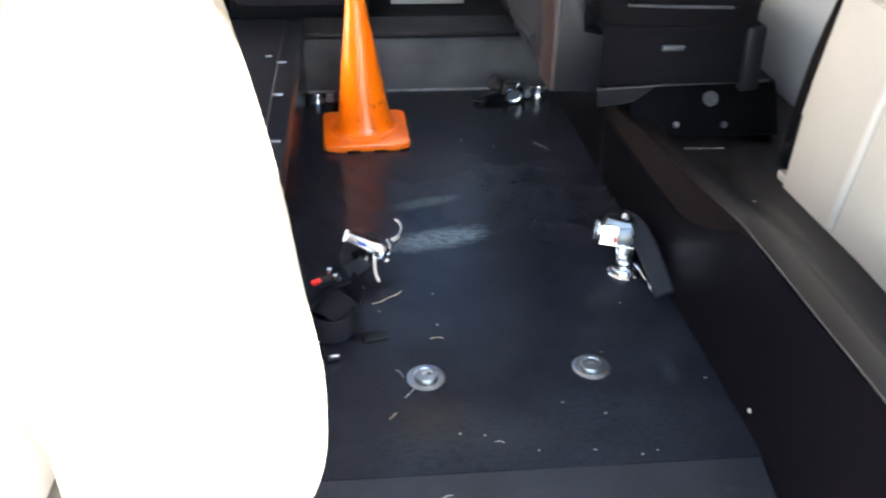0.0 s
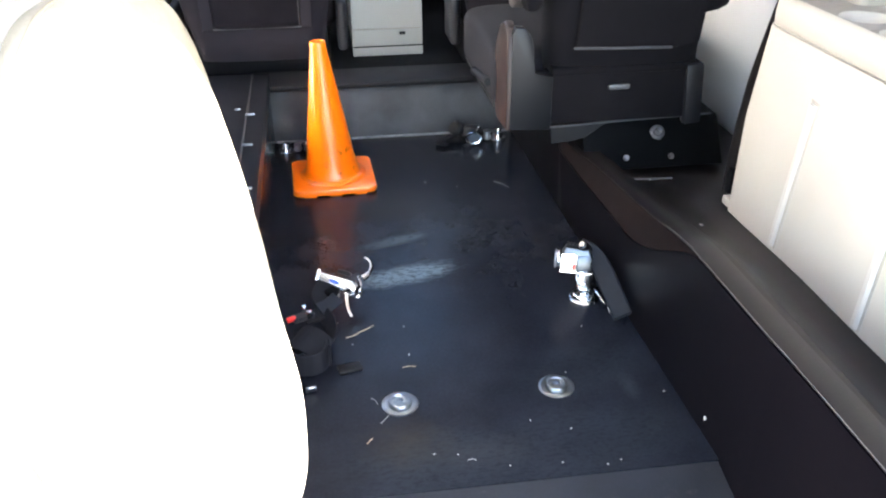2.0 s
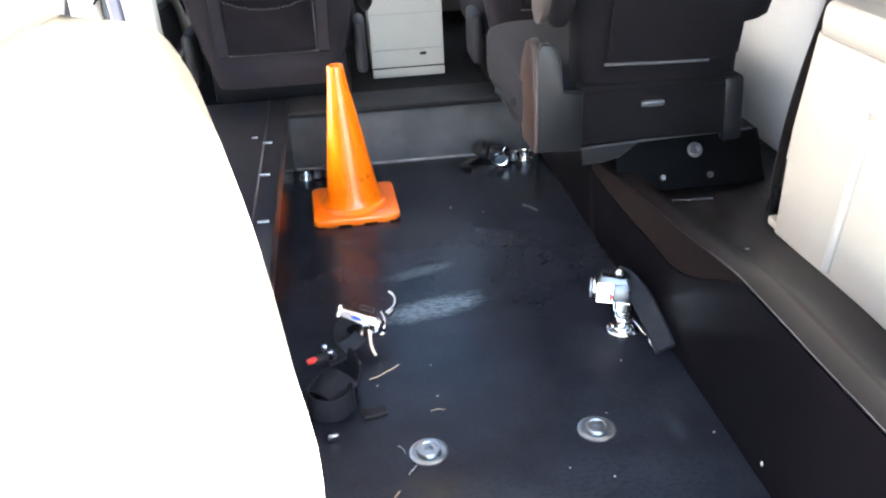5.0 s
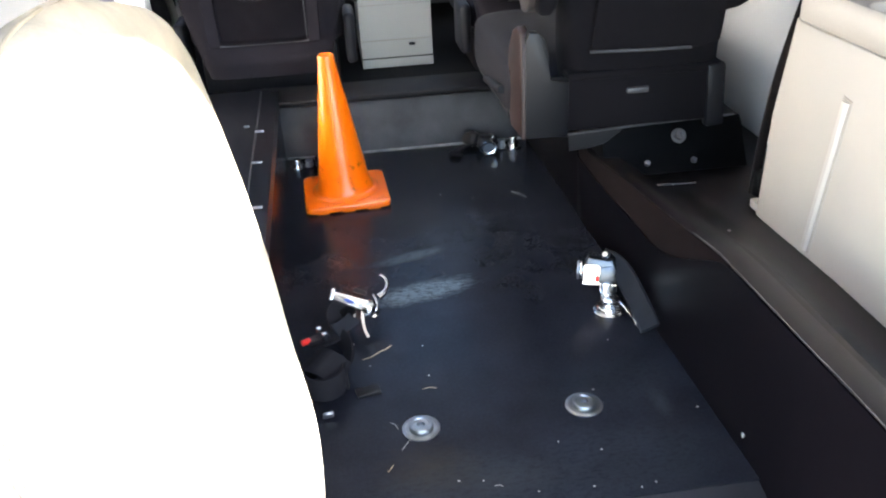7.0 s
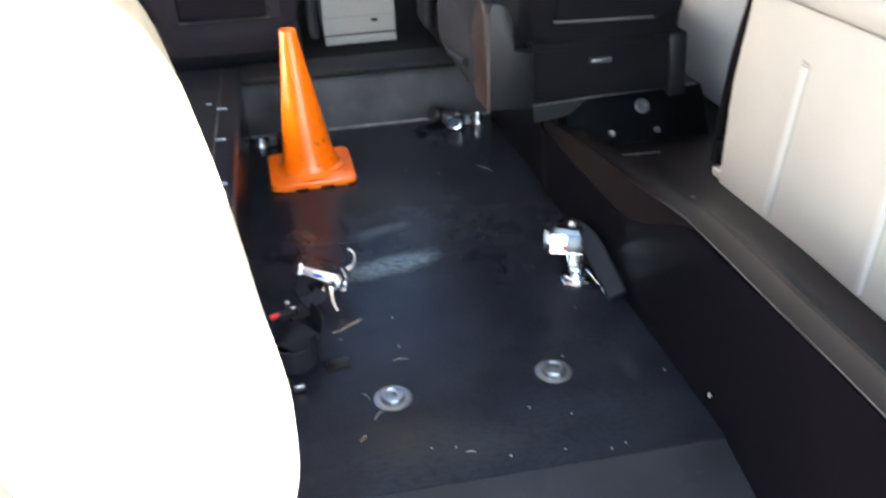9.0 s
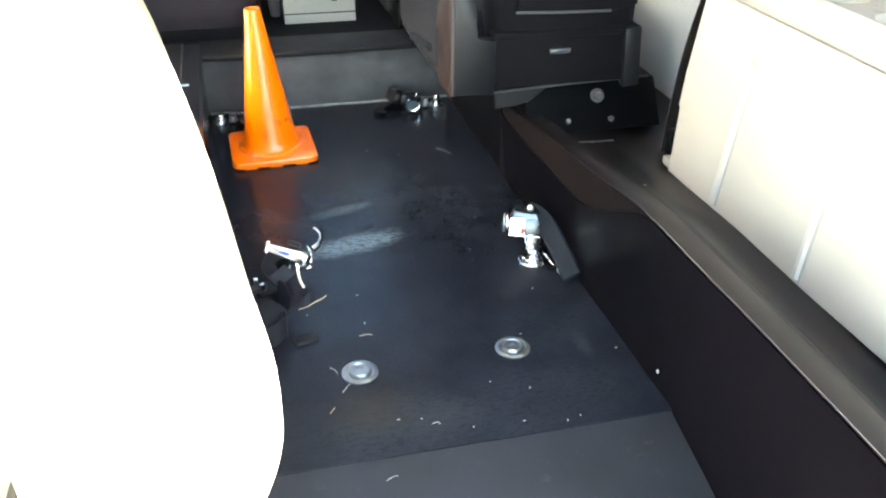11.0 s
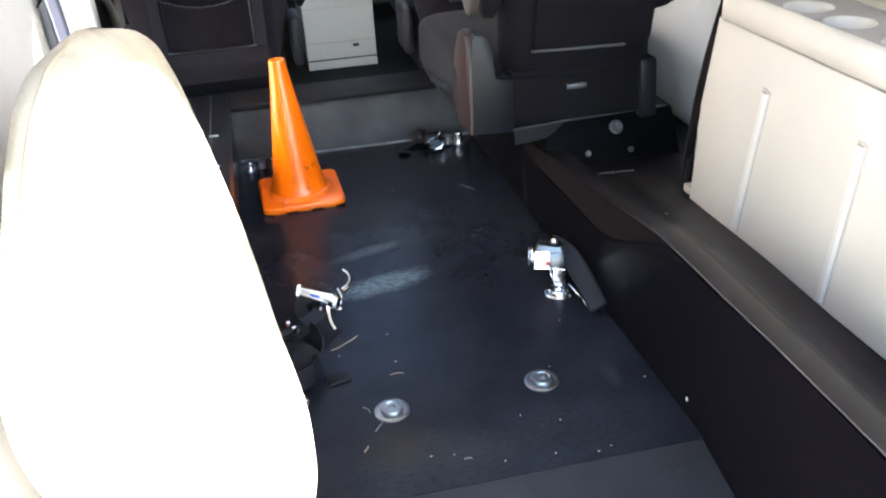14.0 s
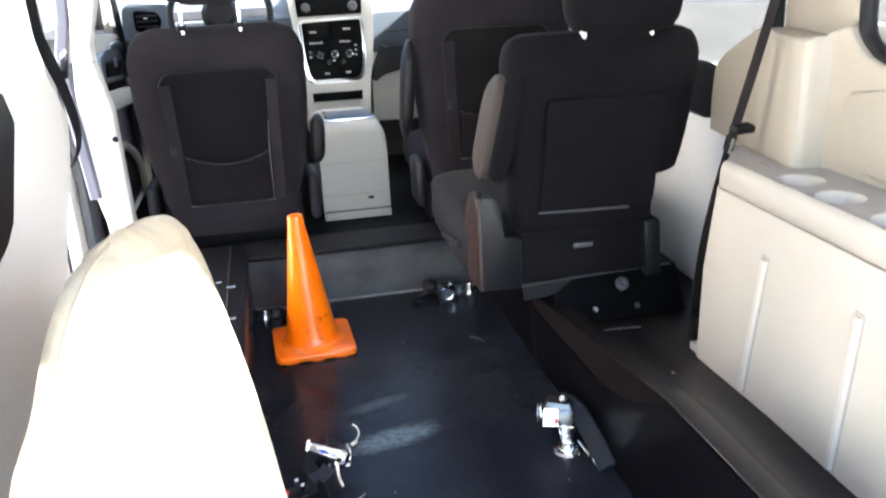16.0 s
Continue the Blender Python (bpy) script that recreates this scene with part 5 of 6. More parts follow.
def driver_door():
    root = thing("driver_door", (-0.86, 3.1, 0.2), "grey inner panel of the driver door with chrome handle and switches", "door", kind="structure")
    bm = B()
    prism(bm, [(2.78, 0.17), (3.85, 0.17), (3.85, 0.83), (3.2, 0.885), (2.78, 0.90)], lambda a, b, dd: (-0.862 - dd, a, b), 0.025, 0.005)
    part("panel", bm, DOORGREY, root)
    bm = B()
    prism(bm, [(2.85, 0.82), (3.80, 0.775), (3.82, 0.825), (3.2, 0.878), (2.85, 0.895)], lambda a, b, dd: (-0.838 - dd, a, b), 0.03, 0.012, 3)
    part("upper_pad", bm, PALE, root, "pale upper door pad")
    bm = B()
    prism(bm, [(3.22, 0.705), (3.66, 0.665), (3.70, 0.77), (3.55, 0.82), (3.24, 0.80)], lambda a, b, dd: (-0.836 - dd, a, b), 0.02, 0.010, 3)
    sw = part("switch_panel", bm, STEEL, root, "dull silver handle surround")
    bm = B()
    prism(bm, [(3.30, 0.715), (3.60, 0.688), (3.62, 0.74), (3.32, 0.765)], lambda a, b, dd: (-0.828 - dd, a, b), 0.01, 0.004, 2)
    part("handle_recess", bm, GLOSS, sw)
    bm = B()
    tube(bm, smooth_path([(-0.822, 3.36, 0.815), (-0.812, 3.45, 0.818), (-0.812, 3.53, 0.808), (-0.822, 3.60, 0.79)], 5), 0.011, 10)
    part("door_handle", bm, CHROME, sw, "chrome door handle")
    bm = B()
    lathe(bm, [(0, 0.010), (0.014, 0.010), (0.019, 0.004), (0.019, 0)], 16, pose(-0.826, 3.45, 0.752, 0, 90, 0))
    part("mirror_switch", bm, STRIP, sw, "dull steel knob")
    # shadow under the handle surround, made as a black strip
    bm = B()
    prism(bm, [(3.20, 0.702), (3.68, 0.655), (3.68, 0.632), (3.20, 0.676)], lambda a, b, dd: (-0.834 - dd, a, b), 0.02, 0.004, 2)
    part("shadow_gap", bm, GLOSS, root, "black strip standing in for the shadow in the gap")
    bm = B()
    loft(bm, [[(-0.862, yy, z - 0.07), (-0.80, yy, z - 0.06), (-0.790, yy, z - 0.03), (-0.80, yy, z), (-0.862, yy, z)] for yy, z in ((2.95, 0.700), (3.2, 0.676), (3.45, 0.652), (3.60, 0.640))])
    part("door_armrest", bm, PALE, root, "pale padded armrest")
    bm = B()
    prism(bm, [(2.9, 0.24), (3.6, 0.24), (3.6, 0.40), (2.9, 0.44)], lambda a, b, dd: (-0.820 - dd, a, b), 0.04, 0.015, 3)
    part("map_bin", bm, BLACK, root)
    bm = B()
    tube(bm, smooth_path([(-0.815, 3.30, 0.47), (-0.80, 3.42, 0.40), (-0.80, 3.50, 0.30), (-0.81, 3.55, 0.22)], 5), 0.014, 8)
    part("bin_edge", bm, CREAM, root, "pale curved bin edge")
    bm = B()
    prism(bm, [(3.30, 0.880), (3.60, 0.862), (3.66, 1.30), (3.42, 1.30)], lambda a, b, dd: (-0.868 - dd, a, b), 0.02, 0.006, 2)
    part("window_frame", bm, BLACK, root, "black window frame")
    bm = B()
    prism(bm, [(3.70, 0.835), (3.94, 0.815), (3.80, 1.02), (3.62, 1.20), (3.58, 1.12)], lambda a, b, dd: (-0.866 - dd, a, b), 0.03, 0.008, 2)
    part("pillar_trim", bm, PALE, root, "pale windscreen pillar trim")
    bm = B()
    tube(bm, smooth_path([(-0.83, 3.63, 1.05), (-0.83, 3.69, 0.90), (-0.83, 3.72, 0.76), (-0.83, 3.715, 0.60), (-0.835, 3.70, 0.30)], 5), 0.013, 8)
    part("edge_seal", bm, BLACK, root, "black rubber edge seal")


console()
dashboard()
steering_wheel()
driver_door()


# ---------------------------------------------------------------- cone
def cone():
    cx, cy = -0.218, 2.385
    root = thing("traffic_cone", (cx, cy, 0), "bright orange plastic traffic cone, scuffed, on a square base", "traffic cone")
    turn = pose(cx, cy, 0, 0, 0, 2.5)
    bm = B()
    h = 0.117
    o = []
    for sx, sy in ((1, 1), (-1, 1), (-1, -1), (1, -1)):
        for a in range(4):
            ang = {(1, 1): 0, (-1, 1): 90, (-1, -1): 180, (1, -1): 270}[(sx, sy)] + 30 * a
            o.append((sx * (h - 0.022) + 0.022 * math.cos(radians(ang)), sy * (h - 0.022) + 0.022 * math.sin(radians(ang))))
    prism(bm, o, lambda a, b, d: turn @ Vector((a, b, 0.004 + d)), 0.018, 0.004, 2)
    base = part("base", bm, ORANGE, root)
    for sx, sy in ((1, 1), (-1, 1), (-1, -1), (1, -1), (0, -1), (0, 1)):
        bm = B()
        box(bm, turn @ Vector((sx * 0.07, sy * 0.106, 0.0045)), (0.035, 0.016, 0.009), 0.002)
        part("foot", bm, ORANGE, base)
    bm = B()
    outer = [(0.096, 0.0215), (0.092, 0.026), (0.083, 0.029), (0.0775, 0.036), (0.074, 0.05), (0.068, 0.08), (0.0635, 0.115), (0.045, 0.24), (0.0292, 0.345), (0.0235, 0.384), (0.0228, 0.402), (0.0205, 0.408), (0.0175, 0.409)]
    inner = [(0.0165, 0.404), (0.0185, 0.37), (0.030, 0.30), (0.060, 0.10), (0.072, 0.0215)]
    lathe(bm, outer + inner, 48, turn @ pose(0, 0, 0, 0, -2.1, 0))
    part("cone", bm, ORANGE, root, sharp=30)


cone()


# ---------------------------------------------------------------- floor anchors and tie-downs
def floor_anchor():
    """Round floor pocket: rim, step and hub."""
    root = thing("floor_anchor", (-0.119, 1.348, 0), "round zinc floor anchor for wheelchair straps", "floor anchor", "floor anchors")
    x, y = root.location.x, root.location.y
    bm = B()
    lathe(bm, [(0.0, 0.0005), (0.034, 0.0005), (0.034, 0.0025), (0.031, 0.004), (0.0285, 0.0042), (0.0275, 0.0028), (0.024, 0.0028)], 40, pose(x, y, 0))
    part("rim", bm, ZINC, root)
    bm = B()
    lathe(bm, [(0.0215, 0.001), (0.0215, 0.0095), (0.0205, 0.011), (0.016, 0.0115), (0.0145, 0.0095), (0.0075, 0.0090), (0.0065, 0.004), (0.0, 0.004)], 36, pose(x, y, 0))
    part("hub", bm, ZINC, root)
    return root


a1 = floor_anchor()
a2 = copy_thing(a1, pose(0.181, 1.356, 0, 0, 0, 40))


def tie_down_right():
    """Retractor standing on its floor anchor, with a thick black strap leaning beside it."""
    root = thing("tie_down", (0.308, 1.655, 0), "chrome wheelchair tie-down retractor with a thick black strap", "tie-down", "wheelchair tie-downs")
    x, y = 0.321, 1.652
    bm = B()
    lathe(bm, [(0, 0.001), (0.033, 0.001), (0.033, 0.004), (0.030, 0.0065), (0.0265, 0.007), (0.0255, 0.013), (0.023, 0.016), (0.0145, 0.0175), (0.0125, 0.021), (0.0125, 0.029), (0.0175, 0.031), (0.019, 0.034), (0.0175, 0.037), (0.010, 0.039), (0, 0.0395)], 40, pose(x, y, 0))
    part("foot", bm, CHROME, root)
    # bent neck plate: a bright facet and a dark one
    bm = B()
    prism(bm, [(-0.013, 0.0), (0.010, -0.002), (0.014, 0.034), (-0.010, 0.034)], lambda a, b, d: Vector((x + a, y + 0.002 + d + 0.35 * b, 0.034 + b)), 0.014, 0.003, 2)
    neck = part("neck", bm, CHROME, root)
    bm = B()
    box(bm, (x + 0.018, y + 0.024, 0.052), (0.012, 0.030, 0.030), 0.004, 2, (20, 0, -20))
    part("neck_cheek", bm, BLACK, neck, "black side cheek")
    bm = B()
    tube(bm, smooth_path([(x - 0.016, y + 0.010, 0.066), (x - 0.019, y + 0.002, 0.052), (x - 0.014, y - 0.004, 0.040), (x - 0.010, y - 0.008, 0.026)], 4), 0.0026, 8)
    part("wire", bm, CHROME, neck)
    # folded sheet housing
    m = pose(x - 0.010, y + 0.044, 0.080, -15, 0, -20)

    def at(a, b, d):
        return m @ Vector((a, d, b))
    bm = B()
    prism(bm, [(-0.032, -0.022), (0.034, -0.022), (0.036, 0.006), (0.028, 0.026), (-0.024, 0.030), (-0.034, 0.010)], lambda a, b, d: at(a, b, d - 0.022), 0.046, 0.005, 3)
    body = part("housing", bm, DARKSTEEL, root)
    bm = B()
    prism(bm, [(-0.033, -0.025), (0.002, -0.026), (0.003, 0.012), (-0.004, 0.016), (-0.032, 0.014)], lambda a, b, d: at(a, b, d - 0.0275), 0.005, 0.0012, 1)
    part("face_plate", bm, CHROME, body, "bright chrome face plate")
    # darker piece added over the right half, standing in for its weaker reflection
    bm = B()
    prism(bm, [(0.004, -0.025), (0.035, -0.022), (0.036, 0.006), (0.026, 0.014), (0.004, 0.010)], lambda a, b, d: at(a, b, d - 0.0265 + 0.16 * (a - 0.004)), 0.005, 0.0015, 2)
    part("cover", bm, DARKSTEEL, body, "dull steel piece for the less reflecting half of the face")
    bm = B()
    box(bm, at(0.002, -0.0265, -0.026), (0.072, 0.004, 0.003), 0.001, 1, (-15, 0, -20))
    part("lower_lip", bm, CHROME, body)
    # curved ears at the reel's end
    for lean, r, mat in ((-0.040, 0.025, CHROME), (-0.047, 0.021, STEEL)):
        bm = B()
        prism(bm, [(r * math.cos(t) * 0.8, r * math.sin(t)) for t in [2 * math.pi * i / 20 for i in range(20)]], lambda a, b, d, lean=lean: at(lean + d, b - 0.002, a - 0.008), 0.004, 0.001, 1)
        part("reel_flange", bm, mat, body)
    # ratchet teeth along the top edge
    for k in range(6):
        bm = B()
        box(bm, at(-0.022 + 0.0082 * k, 0.031 - 0.0006 * k, 0.010), (0.0045, 0.014, 0.006), 0.0012, 1, (-15, 0, -20))
        part("tooth", bm, BLACK, body)
    # dark roller with bright ends
    ax = m @ pose(0.018, -0.012, 0.030, 62, 0, -22)
    bm = B()
    lathe(bm, [(0, 0.020), (0.0095, 0.020), (0.0105, 0.018), (0.0105, -0.014), (0.0095, -0.016), (0, -0.016)], 22, ax)
    roll = part("roller", bm, BLACK, body)
    for z, r in ((0.021, 0.0085), (-0.017, 0.0075)):
        bm = B()
        lathe(bm, [(0, 0.003), (r * 0.7, 0.003), (r, 0.0), (r, -0.002), (0, -0.002)], 18, ax @ pose(0, 0, z))
        part("roller_end", bm, CHROME, roll)
    bm = B()
    prism(bm, [(0.0042 * math.cos(t), 0.008 * math.sin(t)) for t in [2 * math.pi * i / 14 for i in range(14)]], lambda a, b, d: at(a - 0.003, b - 0.014, d - 0.0315), 0.004, 0.001, 1)
    part("release_tab", bm, RED, body, "red release tab")
    # thick doubled webbing leaning down to the floor
    bm = B()
    path = smooth_path([(x + 0.006, y + 0.080, 0.088), (x + 0.024, y + 0.052, 0.086), (x + 0.037, y + 0.014, 0.074), (x + 0.047, y - 0.036, 0.048), (x + 0.057, y - 0.100, 0.013)], 6)
    strap(bm, path, 0.044, 0.013, (-0.5, -0.6, 0.75))
    st = part("strap", bm, STRAPW, root, "thick charcoal doubled webbing")
    bm = B()
    tube(bm, [q + Vector((0.019, 0.008, 0.003)) for q in path[2:-1]], 0.0026, 6)
    part("stitched_edge", bm, WEB, st)
    bm = B()
    strap(bm, smooth_path([(x + 0.024, y + 0.000, 0.024), (x + 0.031, y - 0.022, 0.018), (x + 0.037, y - 0.046, 0.012)], 5), 0.009, 0.005, (0, -0.4, 1))
    part("hook_shank", bm, CHROME, root)
    bm = B()
    tube(bm, smooth_path([(x + 0.038, y - 0.058, 0.014), (x + 0.036, y - 0.074, 0.009), (x + 0.040, y - 0.086, 0.006)], 4), 0.0024, 8)
    part("hook", bm, CHROME, root)
    bm = B()
    bmesh.ops.create_icosphere(bm, subdivisions=2, radius=0.0048, matrix=pose(x + 0.041, y - 0.092, 0.005))
    part("hook_bead", bm, CHROME, root)


def tie_down_left():
    """Retractor lying over, strap curled on the floor, J hook to one side."""
    root = thing("tie_down", (-0.235, 1.66, 0), "chrome wheelchair tie-down retractor lying over with curled strap", "tie-down", "wheelchair tie-downs")
    m = pose(-0.220, 1.708, 0.058, 50, 12, -22)
    bm = B()
    prism(bm, [(-0.046, -0.011), (0.036, -0.015), (0.040, 0.000), (0.034, 0.012), (-0.046, 0.010)], lambda a, b, d: m @ Vector((a, b, d - 0.012)), 0.026, 0.005, 3)
    body = part("housing", bm, CHROME, root)
    bm = B()
    box(bm, m @ Vector((-0.046, 0.002, 0.008)), (0.010, 0.028, 0.014), 0.004, 2, (50, 12, -22))
    part("end_plate", bm, CHROME, body)
    bm = B()
    box(bm, m @ Vector((0.008, 0.024, 0.006)), (0.030, 0.010, 0.012), 0.003, 2, (50, 12, -22))
    part("release_tab", bm, BLACK, body)
    bm = B()
    prism(bm, [(0.012 * math.cos(t), 0.0035 * math.sin(t)) for t in [2 * math.pi * i / 16 for i in range(16)]], lambda a, b, d: m @ Vector((a - 0.006, b - 0.002, 0.0135 + d)), 0.0015)
    part("emblem", bm, BADGE, body, "plain blue oval badge")
    bm = B()
    lathe(bm, [(0, 0.010), (0.014, 0.010), (0.020, 0.005), (0.020, -0.008), (0, -0.010)], 24, m @ pose(0.040, -0.006, 0.0, 0, 70, 0))
    part("reel_flange", bm, CHROME, body)
    bm = B()
    lathe(bm, [(0, 0.016), (0.016, 0.016), (0.018, 0.010), (0.018, -0.010), (0, -0.010)], 20, m @ pose(-0.018, -0.022, -0.012, 70, 0, 0))
    part("reel", bm, BLACK, body)
    bm = B()
    box(bm, (-0.236, 1.694, 0.036), (0.034, 0.034, 0.044), 0.010, 3, (20, 10, -22))
    part("spool", bm, GLOSS, body, "black spool under the housing")
    bm = B()
    line = smooth_path([(-0.166, 1.716, 0.058), (-0.154, 1.726, 0.060), (-0.145, 1.744, 0.062), (-0.143, 1.762, 0.066), (-0.148, 1.774, 0.071), (-0.157, 1.779, 0.076)], 5)
    rings = []
    for i, q in enumerate(line):
        k = 1.0 - 0.55 * i / (len(line) - 1)
        t = (line[min(i + 1, len(line) - 1)] - line[max(i - 1, 0)]).normalized()
        side = t.cross(Vector((0.6, -0.5, 0.6))).normalized()
        u = side.cross(t)
        rings.append([q + side * 0.0074 * k * math.cos(w) + u * 0.0036 * k * math.sin(w) for w in [2 * math.pi * n / 10 for n in range(10)]])
    loft(bm, rings)
    part("hook", bm, CHROME, root, "chrome J hook")
    bm = B()
    strap(bm, smooth_path([(-0.176, 1.716, 0.066), (-0.170, 1.704, 0.052), (-0.174, 1.690, 0.038), (-0.186, 1.682, 0.034), (-0.196, 1.688, 0.038)], 5), 0.014, 0.004, (0.8, 0.2, 0.5))
    part("claw", bm, CHROME, root, "bent chrome claw")
    for pts in ([(-0.200, 1.694, 0.050), (-0.204, 1.672, 0.040), (-0.203, 1.652, 0.024), (-0.196, 1.636, 0.012)], [(-0.234, 1.694, 0.046), (-0.236, 1.676, 0.034), (-0.240, 1.662, 0.022)], [(-0.250, 1.668, 0.040), (-0.240, 1.640, 0.030), (-0.229, 1.604, 0.018)], [(-0.224, 1.700, 0.050), (-0.222, 1.680, 0.040), (-0.226, 1.660, 0.030)]):
        bm = B()
        strap(bm, smooth_path(pts, 4), 0.0085, 0.0045, (0.3, -0.6, 0.7))
        part("leg", bm, CHROME, root)
    bm = B()
    strap(bm, smooth_path([(-0.246, 1.706, 0.064), (-0.262, 1.680, 0.050), (-0.255, 1.640, 0.036), (-0.268, 1.606, 0.044), (-0.295, 1.585, 0.050)], 6), 0.034, 0.006, (0.2, -0.2, 1))
    part("strap", bm, WEB, root)
    # coil of webbing standing on edge
    bm = B()
    pts = []
    for i in range(40):
        t = -0.3 + 2 * math.pi * 1.35 * i / 39
        r = 0.043 - 0.0022 * i / 39 * 4
        pts.append((-0.285 + r * math.cos(t), 1.486 + r * 1.05 * math.sin(t), 0.034))
    strap(bm, pts, 0.005, 0.050, (0, 0, 1))
    part("strap_coil", bm, WEB, root)
    bm = B()
    strap(bm, smooth_path([(-0.252, 1.612, 0.040), (-0.240, 1.580, 0.040), (-0.237, 1.544, 0.036), (-0.245, 1.509, 0.034)], 6), 0.034, 0.005, (-0.8, -0.3, 0.6))
    part("strap_tail", bm, WEB, root)
    bm = B()
    strap(bm, smooth_path([(-0.312, 1.522, 0.052), (-0.300, 1.508, 0.062), (-0.284, 1.494, 0.064), (-0.266, 1.482, 0.056), (-0.252, 1.474, 0.044)], 5), 0.062, 0.004, (0.2, -0.5, 1))
    part("strap_fold", bm, WEB, root)
    bm = B()
    strap(bm, smooth_path([(-0.222, 1.660, 0.050), (-0.240, 1.638, 0.048), (-0.262, 1.618, 0.050)], 5), 0.030, 0.004, (0.1, -0.6, 0.9))
    part("strap_loop", bm, STRAPW, root, "grey upper loop of webbing")
    bm = B()
    box(bm, (-0.294, 1.586, 0.056), (0.046, 0.018, 0.014), 0.004, 2, (10, 0, 25))
    part("buckle", bm, GREY, root)
    bm = B()
    box(bm, (-0.318, 1.574, 0.060), (0.020, 0.011, 0.010), 0.003, 2, (10, 0, 25))
    part("button", bm, RED, root, "red press button")
    for px, py, pz in ((-0.292, 1.594, 0.070), (-0.281, 1.578, 0.066)):
        bm = B()
        lathe(bm, [(0, 0.009), (0.005, 0.008), (0.007, 0), (0.005, -0.008), (0, -0.009)], 12, pose(px, py, pz))
        part("stud", bm, CHROME, root)
    bm = B()
    box(bm, (-0.282, 1.402, 0.012), (0.020, 0.006, 0.016), 0.002, 1, (20, 0, 10))
    part("end_clip", bm, STEEL, root)


def tie_down_front(x, label, s=1, low=0.78):
    root = thing("tie_down", (x, 2.62, 0), label, "tie-down", "wheelchair tie-downs")
    root.scale = (1, 1, low)
    bm = B()
    lathe(bm, [(0, 0.001), (0.026, 0.001), (0.026, 0.006), (0.016, 0.010), (0.014, 0.022), (0.018, 0.024), (0.018, 0.030), (0.010, 0.034), (0.010, 0.044), (0.013, 0.046), (0.012, 0.052), (0, 0.053)], 24, pose(x + 0.085 * s, 2.625, 0))
    part("foot", bm, CHROME, root)
    bm = B()
    lathe(bm, [(0, 0.004), (0.010, 0.006), (0.014, 0.018), (0.010, 0.03), (0.012, 0.044), (0, 0.048)], 16, pose(x + 0.048 * s, 2.62, 0))
    part("knob", bm, STEEL, root)
    bm = B()
    box(bm, (x, 2.625, 0.040), (0.062, 0.045, 0.052), 0.014, 3, (0, 8 * s, 6))
    h = part("housing", bm, GREY, root)
    m = pose(x + 0.004 * s, 2.598, 0.030, 90, 0, 0)
    bm = B()
    lathe(bm, [(0, 0.010), (0.018, 0.010), (0.021, 0.007), (0.021, -0.016), (0, -0.016)], 24, m)
    part("drum", bm, DASH, h, "grey drum")
    bm = B()
    lathe(bm, [(0.0205, 0.012), (0.0250, 0.013), (0.0270, 0.008), (0.0255, 0.003), (0.0205, 0.003)], 26, m @ pose(-0.004 * s, 0, 0))
    part("bracket", bm, CHROME, h, "bright chrome rim")
    bm = B()
    tube(bm, smooth_path([(x + 0.010 * s, 2.60, 0.056), (x + 0.018 * s, 2.60, 0.070), (x + 0.028 * s, 2.605, 0.066), (x + 0.026 * s, 2.61, 0.054)], 4), 0.0032, 8)
    part("ring", bm, CHROME, h)
    bm = B()
    lathe(bm, [(0, 0.02), (0.022, 0.018), (0.030, 0.008), (0.030, -0.010), (0, -0.014)], 22, pose(x - 0.045 * s, 2.64, 0.050, 20, -60 * s, 0))
    part("reel", bm, BLACK, h)
    bm = B()
    strap(bm, smooth_path([(x - 0.03 * s, 2.63, 0.030), (x - 0.07 * s, 2.62, 0.028), (x - 0.105 * s, 2.60, 0.014), (x - 0.085 * s, 2.585, 0.008)], 5), 0.04, 0.006, (0, 0.4, 1))
    part("strap", bm, WEB, root)


tie_down_right()
tie_down_left()
tie_down_front(0.232, "chrome and black front tie-down retractor against the step")
tie_down_front(-0.275, "small chrome front tie-down retractor behind the cone", -1, 0.55)


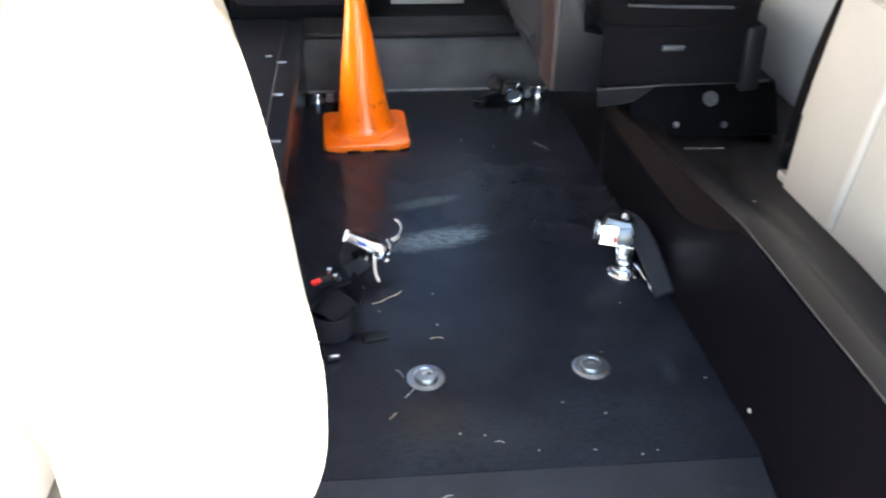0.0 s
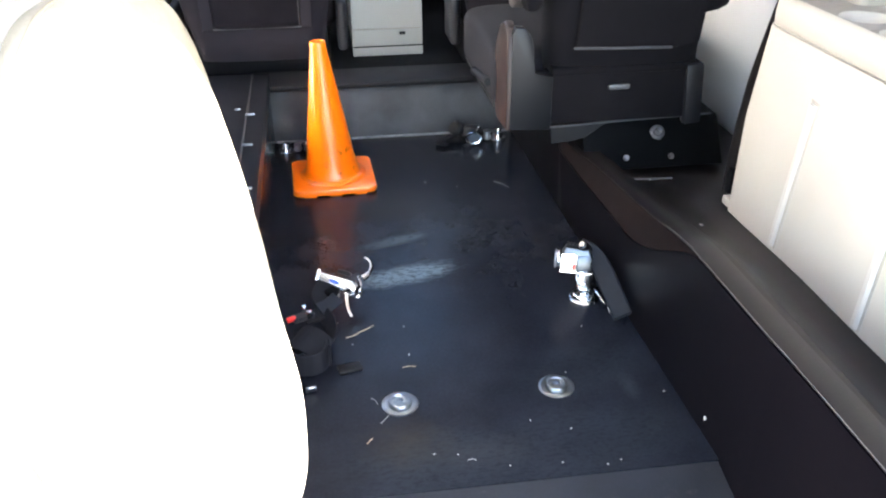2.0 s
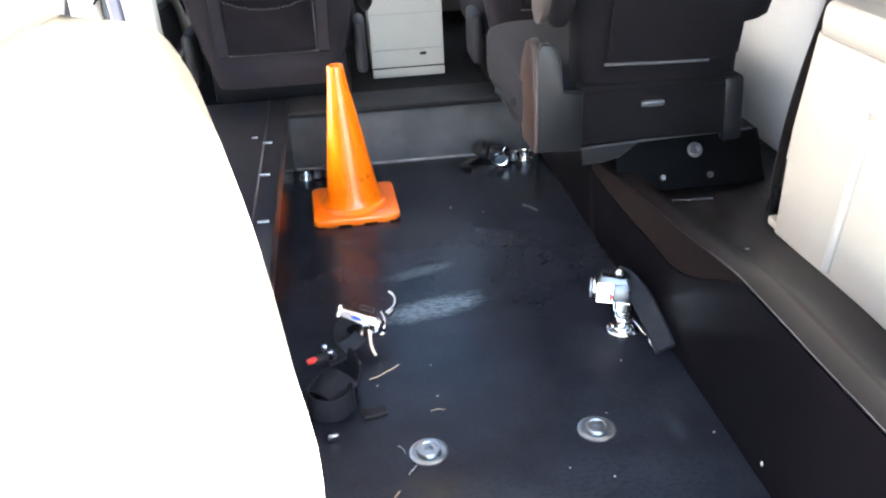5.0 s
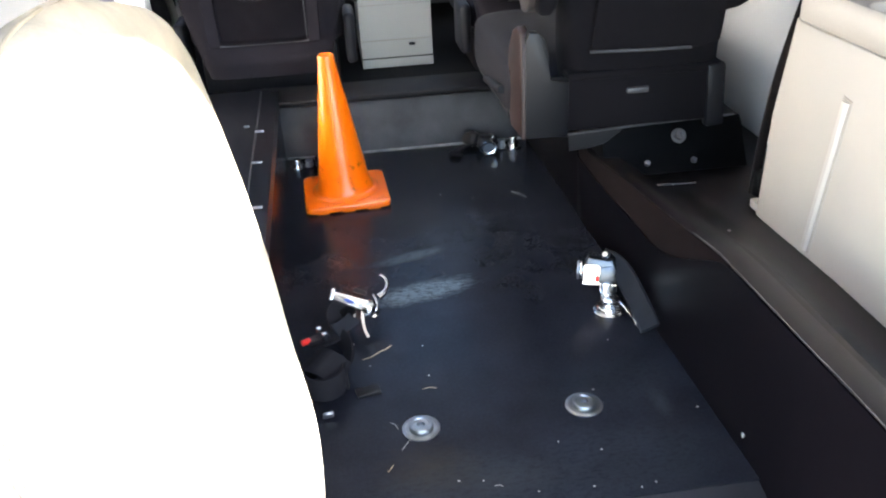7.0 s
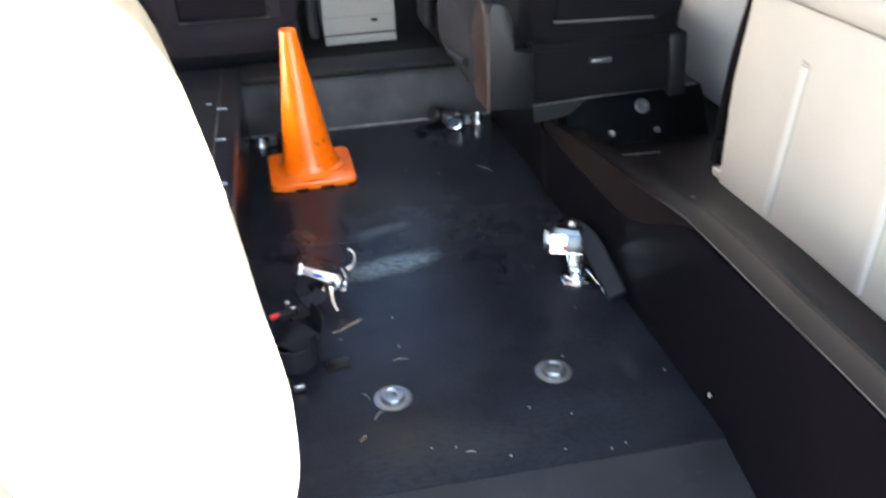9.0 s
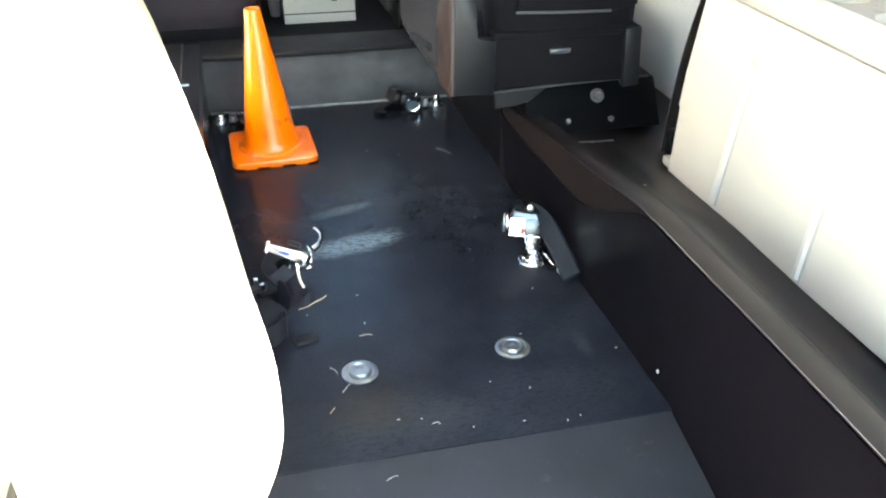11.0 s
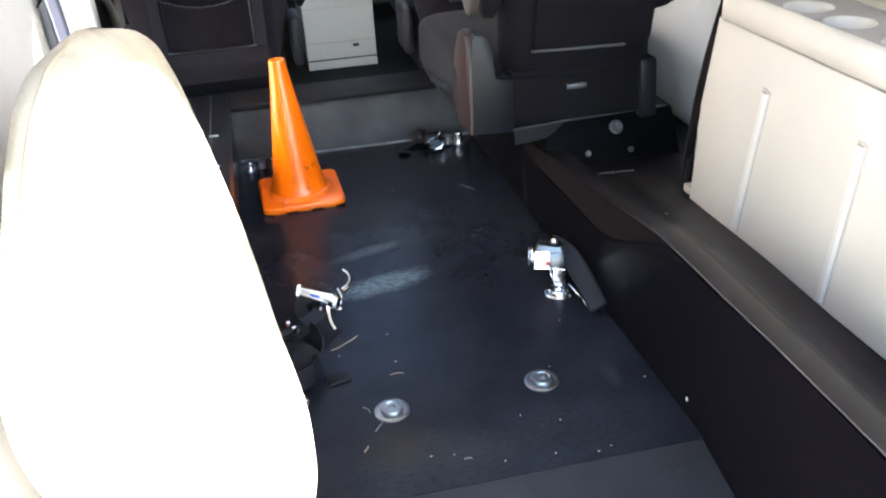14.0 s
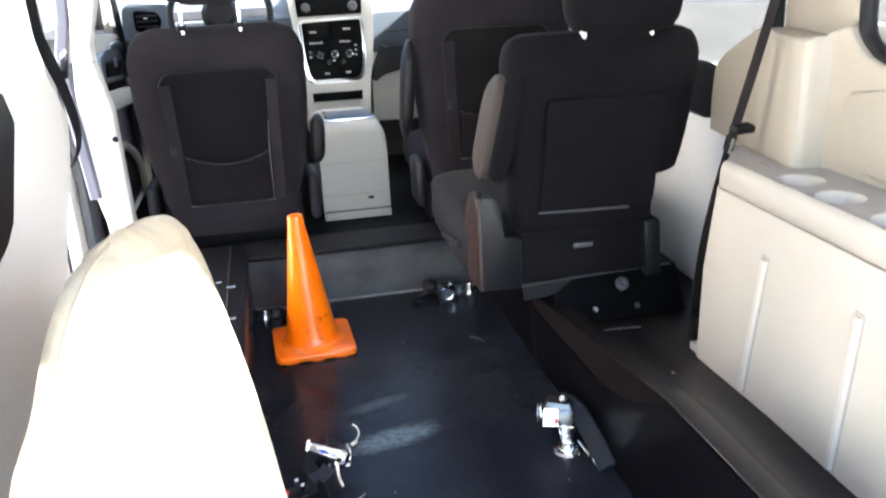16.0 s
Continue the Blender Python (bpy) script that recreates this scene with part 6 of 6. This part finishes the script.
# ---------------------------------------------------------------- loose bits
def litter():
    rnd = random.Random(5)
    bm = B()
    tube(bm, smooth_path([(-0.212, 1.572, 0.004), (-0.195, 1.575, 0.006), (-0.178, 1.584, 0.009), (-0.163, 1.597, 0.006), (-0.152, 1.610, 0.004)], 4), 0.0009, 6)
    solid("straw", bm, STRAW, "dry bent straw lying on the rubber floor", "straw", "litter")
    bm = B()
    box(bm, (-0.207, 1.468, 0.004), (0.046, 0.026, 0.007), 0.002, 2, (0, 0, 12))
    solid("rubber_pad", bm, BLACK, "small flat black rubber pad on the floor", "pad", "litter")
    for a, b in (((-0.104, 1.458), (-0.078, 1.456)), ((0.243, 2.30), (0.276, 2.254)), ((-0.018, 1.184), (-0.004, 1.181)), ((-0.115, 1.080), (-0.096, 1.086)), ((-0.140, 1.322), (-0.158, 1.298)), ((-0.172, 1.372), (-0.160, 1.352)), ((-0.176, 1.262), (-0.186, 1.248))):
        bm = B()
        mid = ((a[0] + b[0]) / 2 + 0.002, (a[1] + b[1]) / 2 + 0.002)
        zz = 0.0016 if a[1] > HINGE else -0.006
        tube(bm, smooth_path([(*a, zz), (*mid, zz + 0.001), (*b, zz)], 3), 0.0006, 5)
        solid("straw", bm, STRAW if rnd.random() < 0.7 else PAPER, "short dry stalk on the rubber floor", "straw", "litter")
    spots = ((-0.087, 1.498), (-0.198, 1.550), (0.045, 2.323), (0.130, 2.279), (-0.073, 1.206), (-0.033, 1.199), (0.240, 1.147), (0.214, 1.140), (0.177, 1.236), (0.110, 1.268), (0.378, 1.312), (0.210, 1.395), (-0.088, 1.60), (0.285, 1.545), (0.05, 1.16), (0.14, 1.155))
    for i, (x, y) in enumerate(spots):
        bm = B()
        bmesh.ops.create_icosphere(bm, subdivisions=1, radius=0.0020, matrix=pose(x, y, 0.0022, 0, 0, rnd.uniform(0, 180)) @ Matrix.Diagonal((rnd.uniform(0.7, 1.5), rnd.uniform(0.6, 1.0), 0.6, 1)))
        solid("crumb", bm, PAPER, "tiny pale crumb on the rubber floor", "crumb", "litter")
    for x, y, z in ((0.535, 1.872, 0.178), (0.480, 1.765, 0.196), (0.545, 1.600, 0.196)):
        bm = B()
        bmesh.ops.create_icosphere(bm, subdivisions=1, radius=0.0034, matrix=pose(x, y, z, 0, 8, rnd.uniform(0, 180)) @ Matrix.Diagonal((1.6, 0.8, 0.5, 1)))
        solid("crumb", bm, PAPER, "pale fleck of dirt on the black side ledge", "crumb", "litter")
    bm = B()
    bmesh.ops.create_icosphere(bm, subdivisions=1, radius=0.005, matrix=pose(0.402, 1.19, 0.036) @ Matrix.Diagonal((0.4, 0.8, 1.1, 1)))
    solid("mark", bm, PAPER, "pale fleck stuck on the black channel wall", "fleck", "litter")


litter()
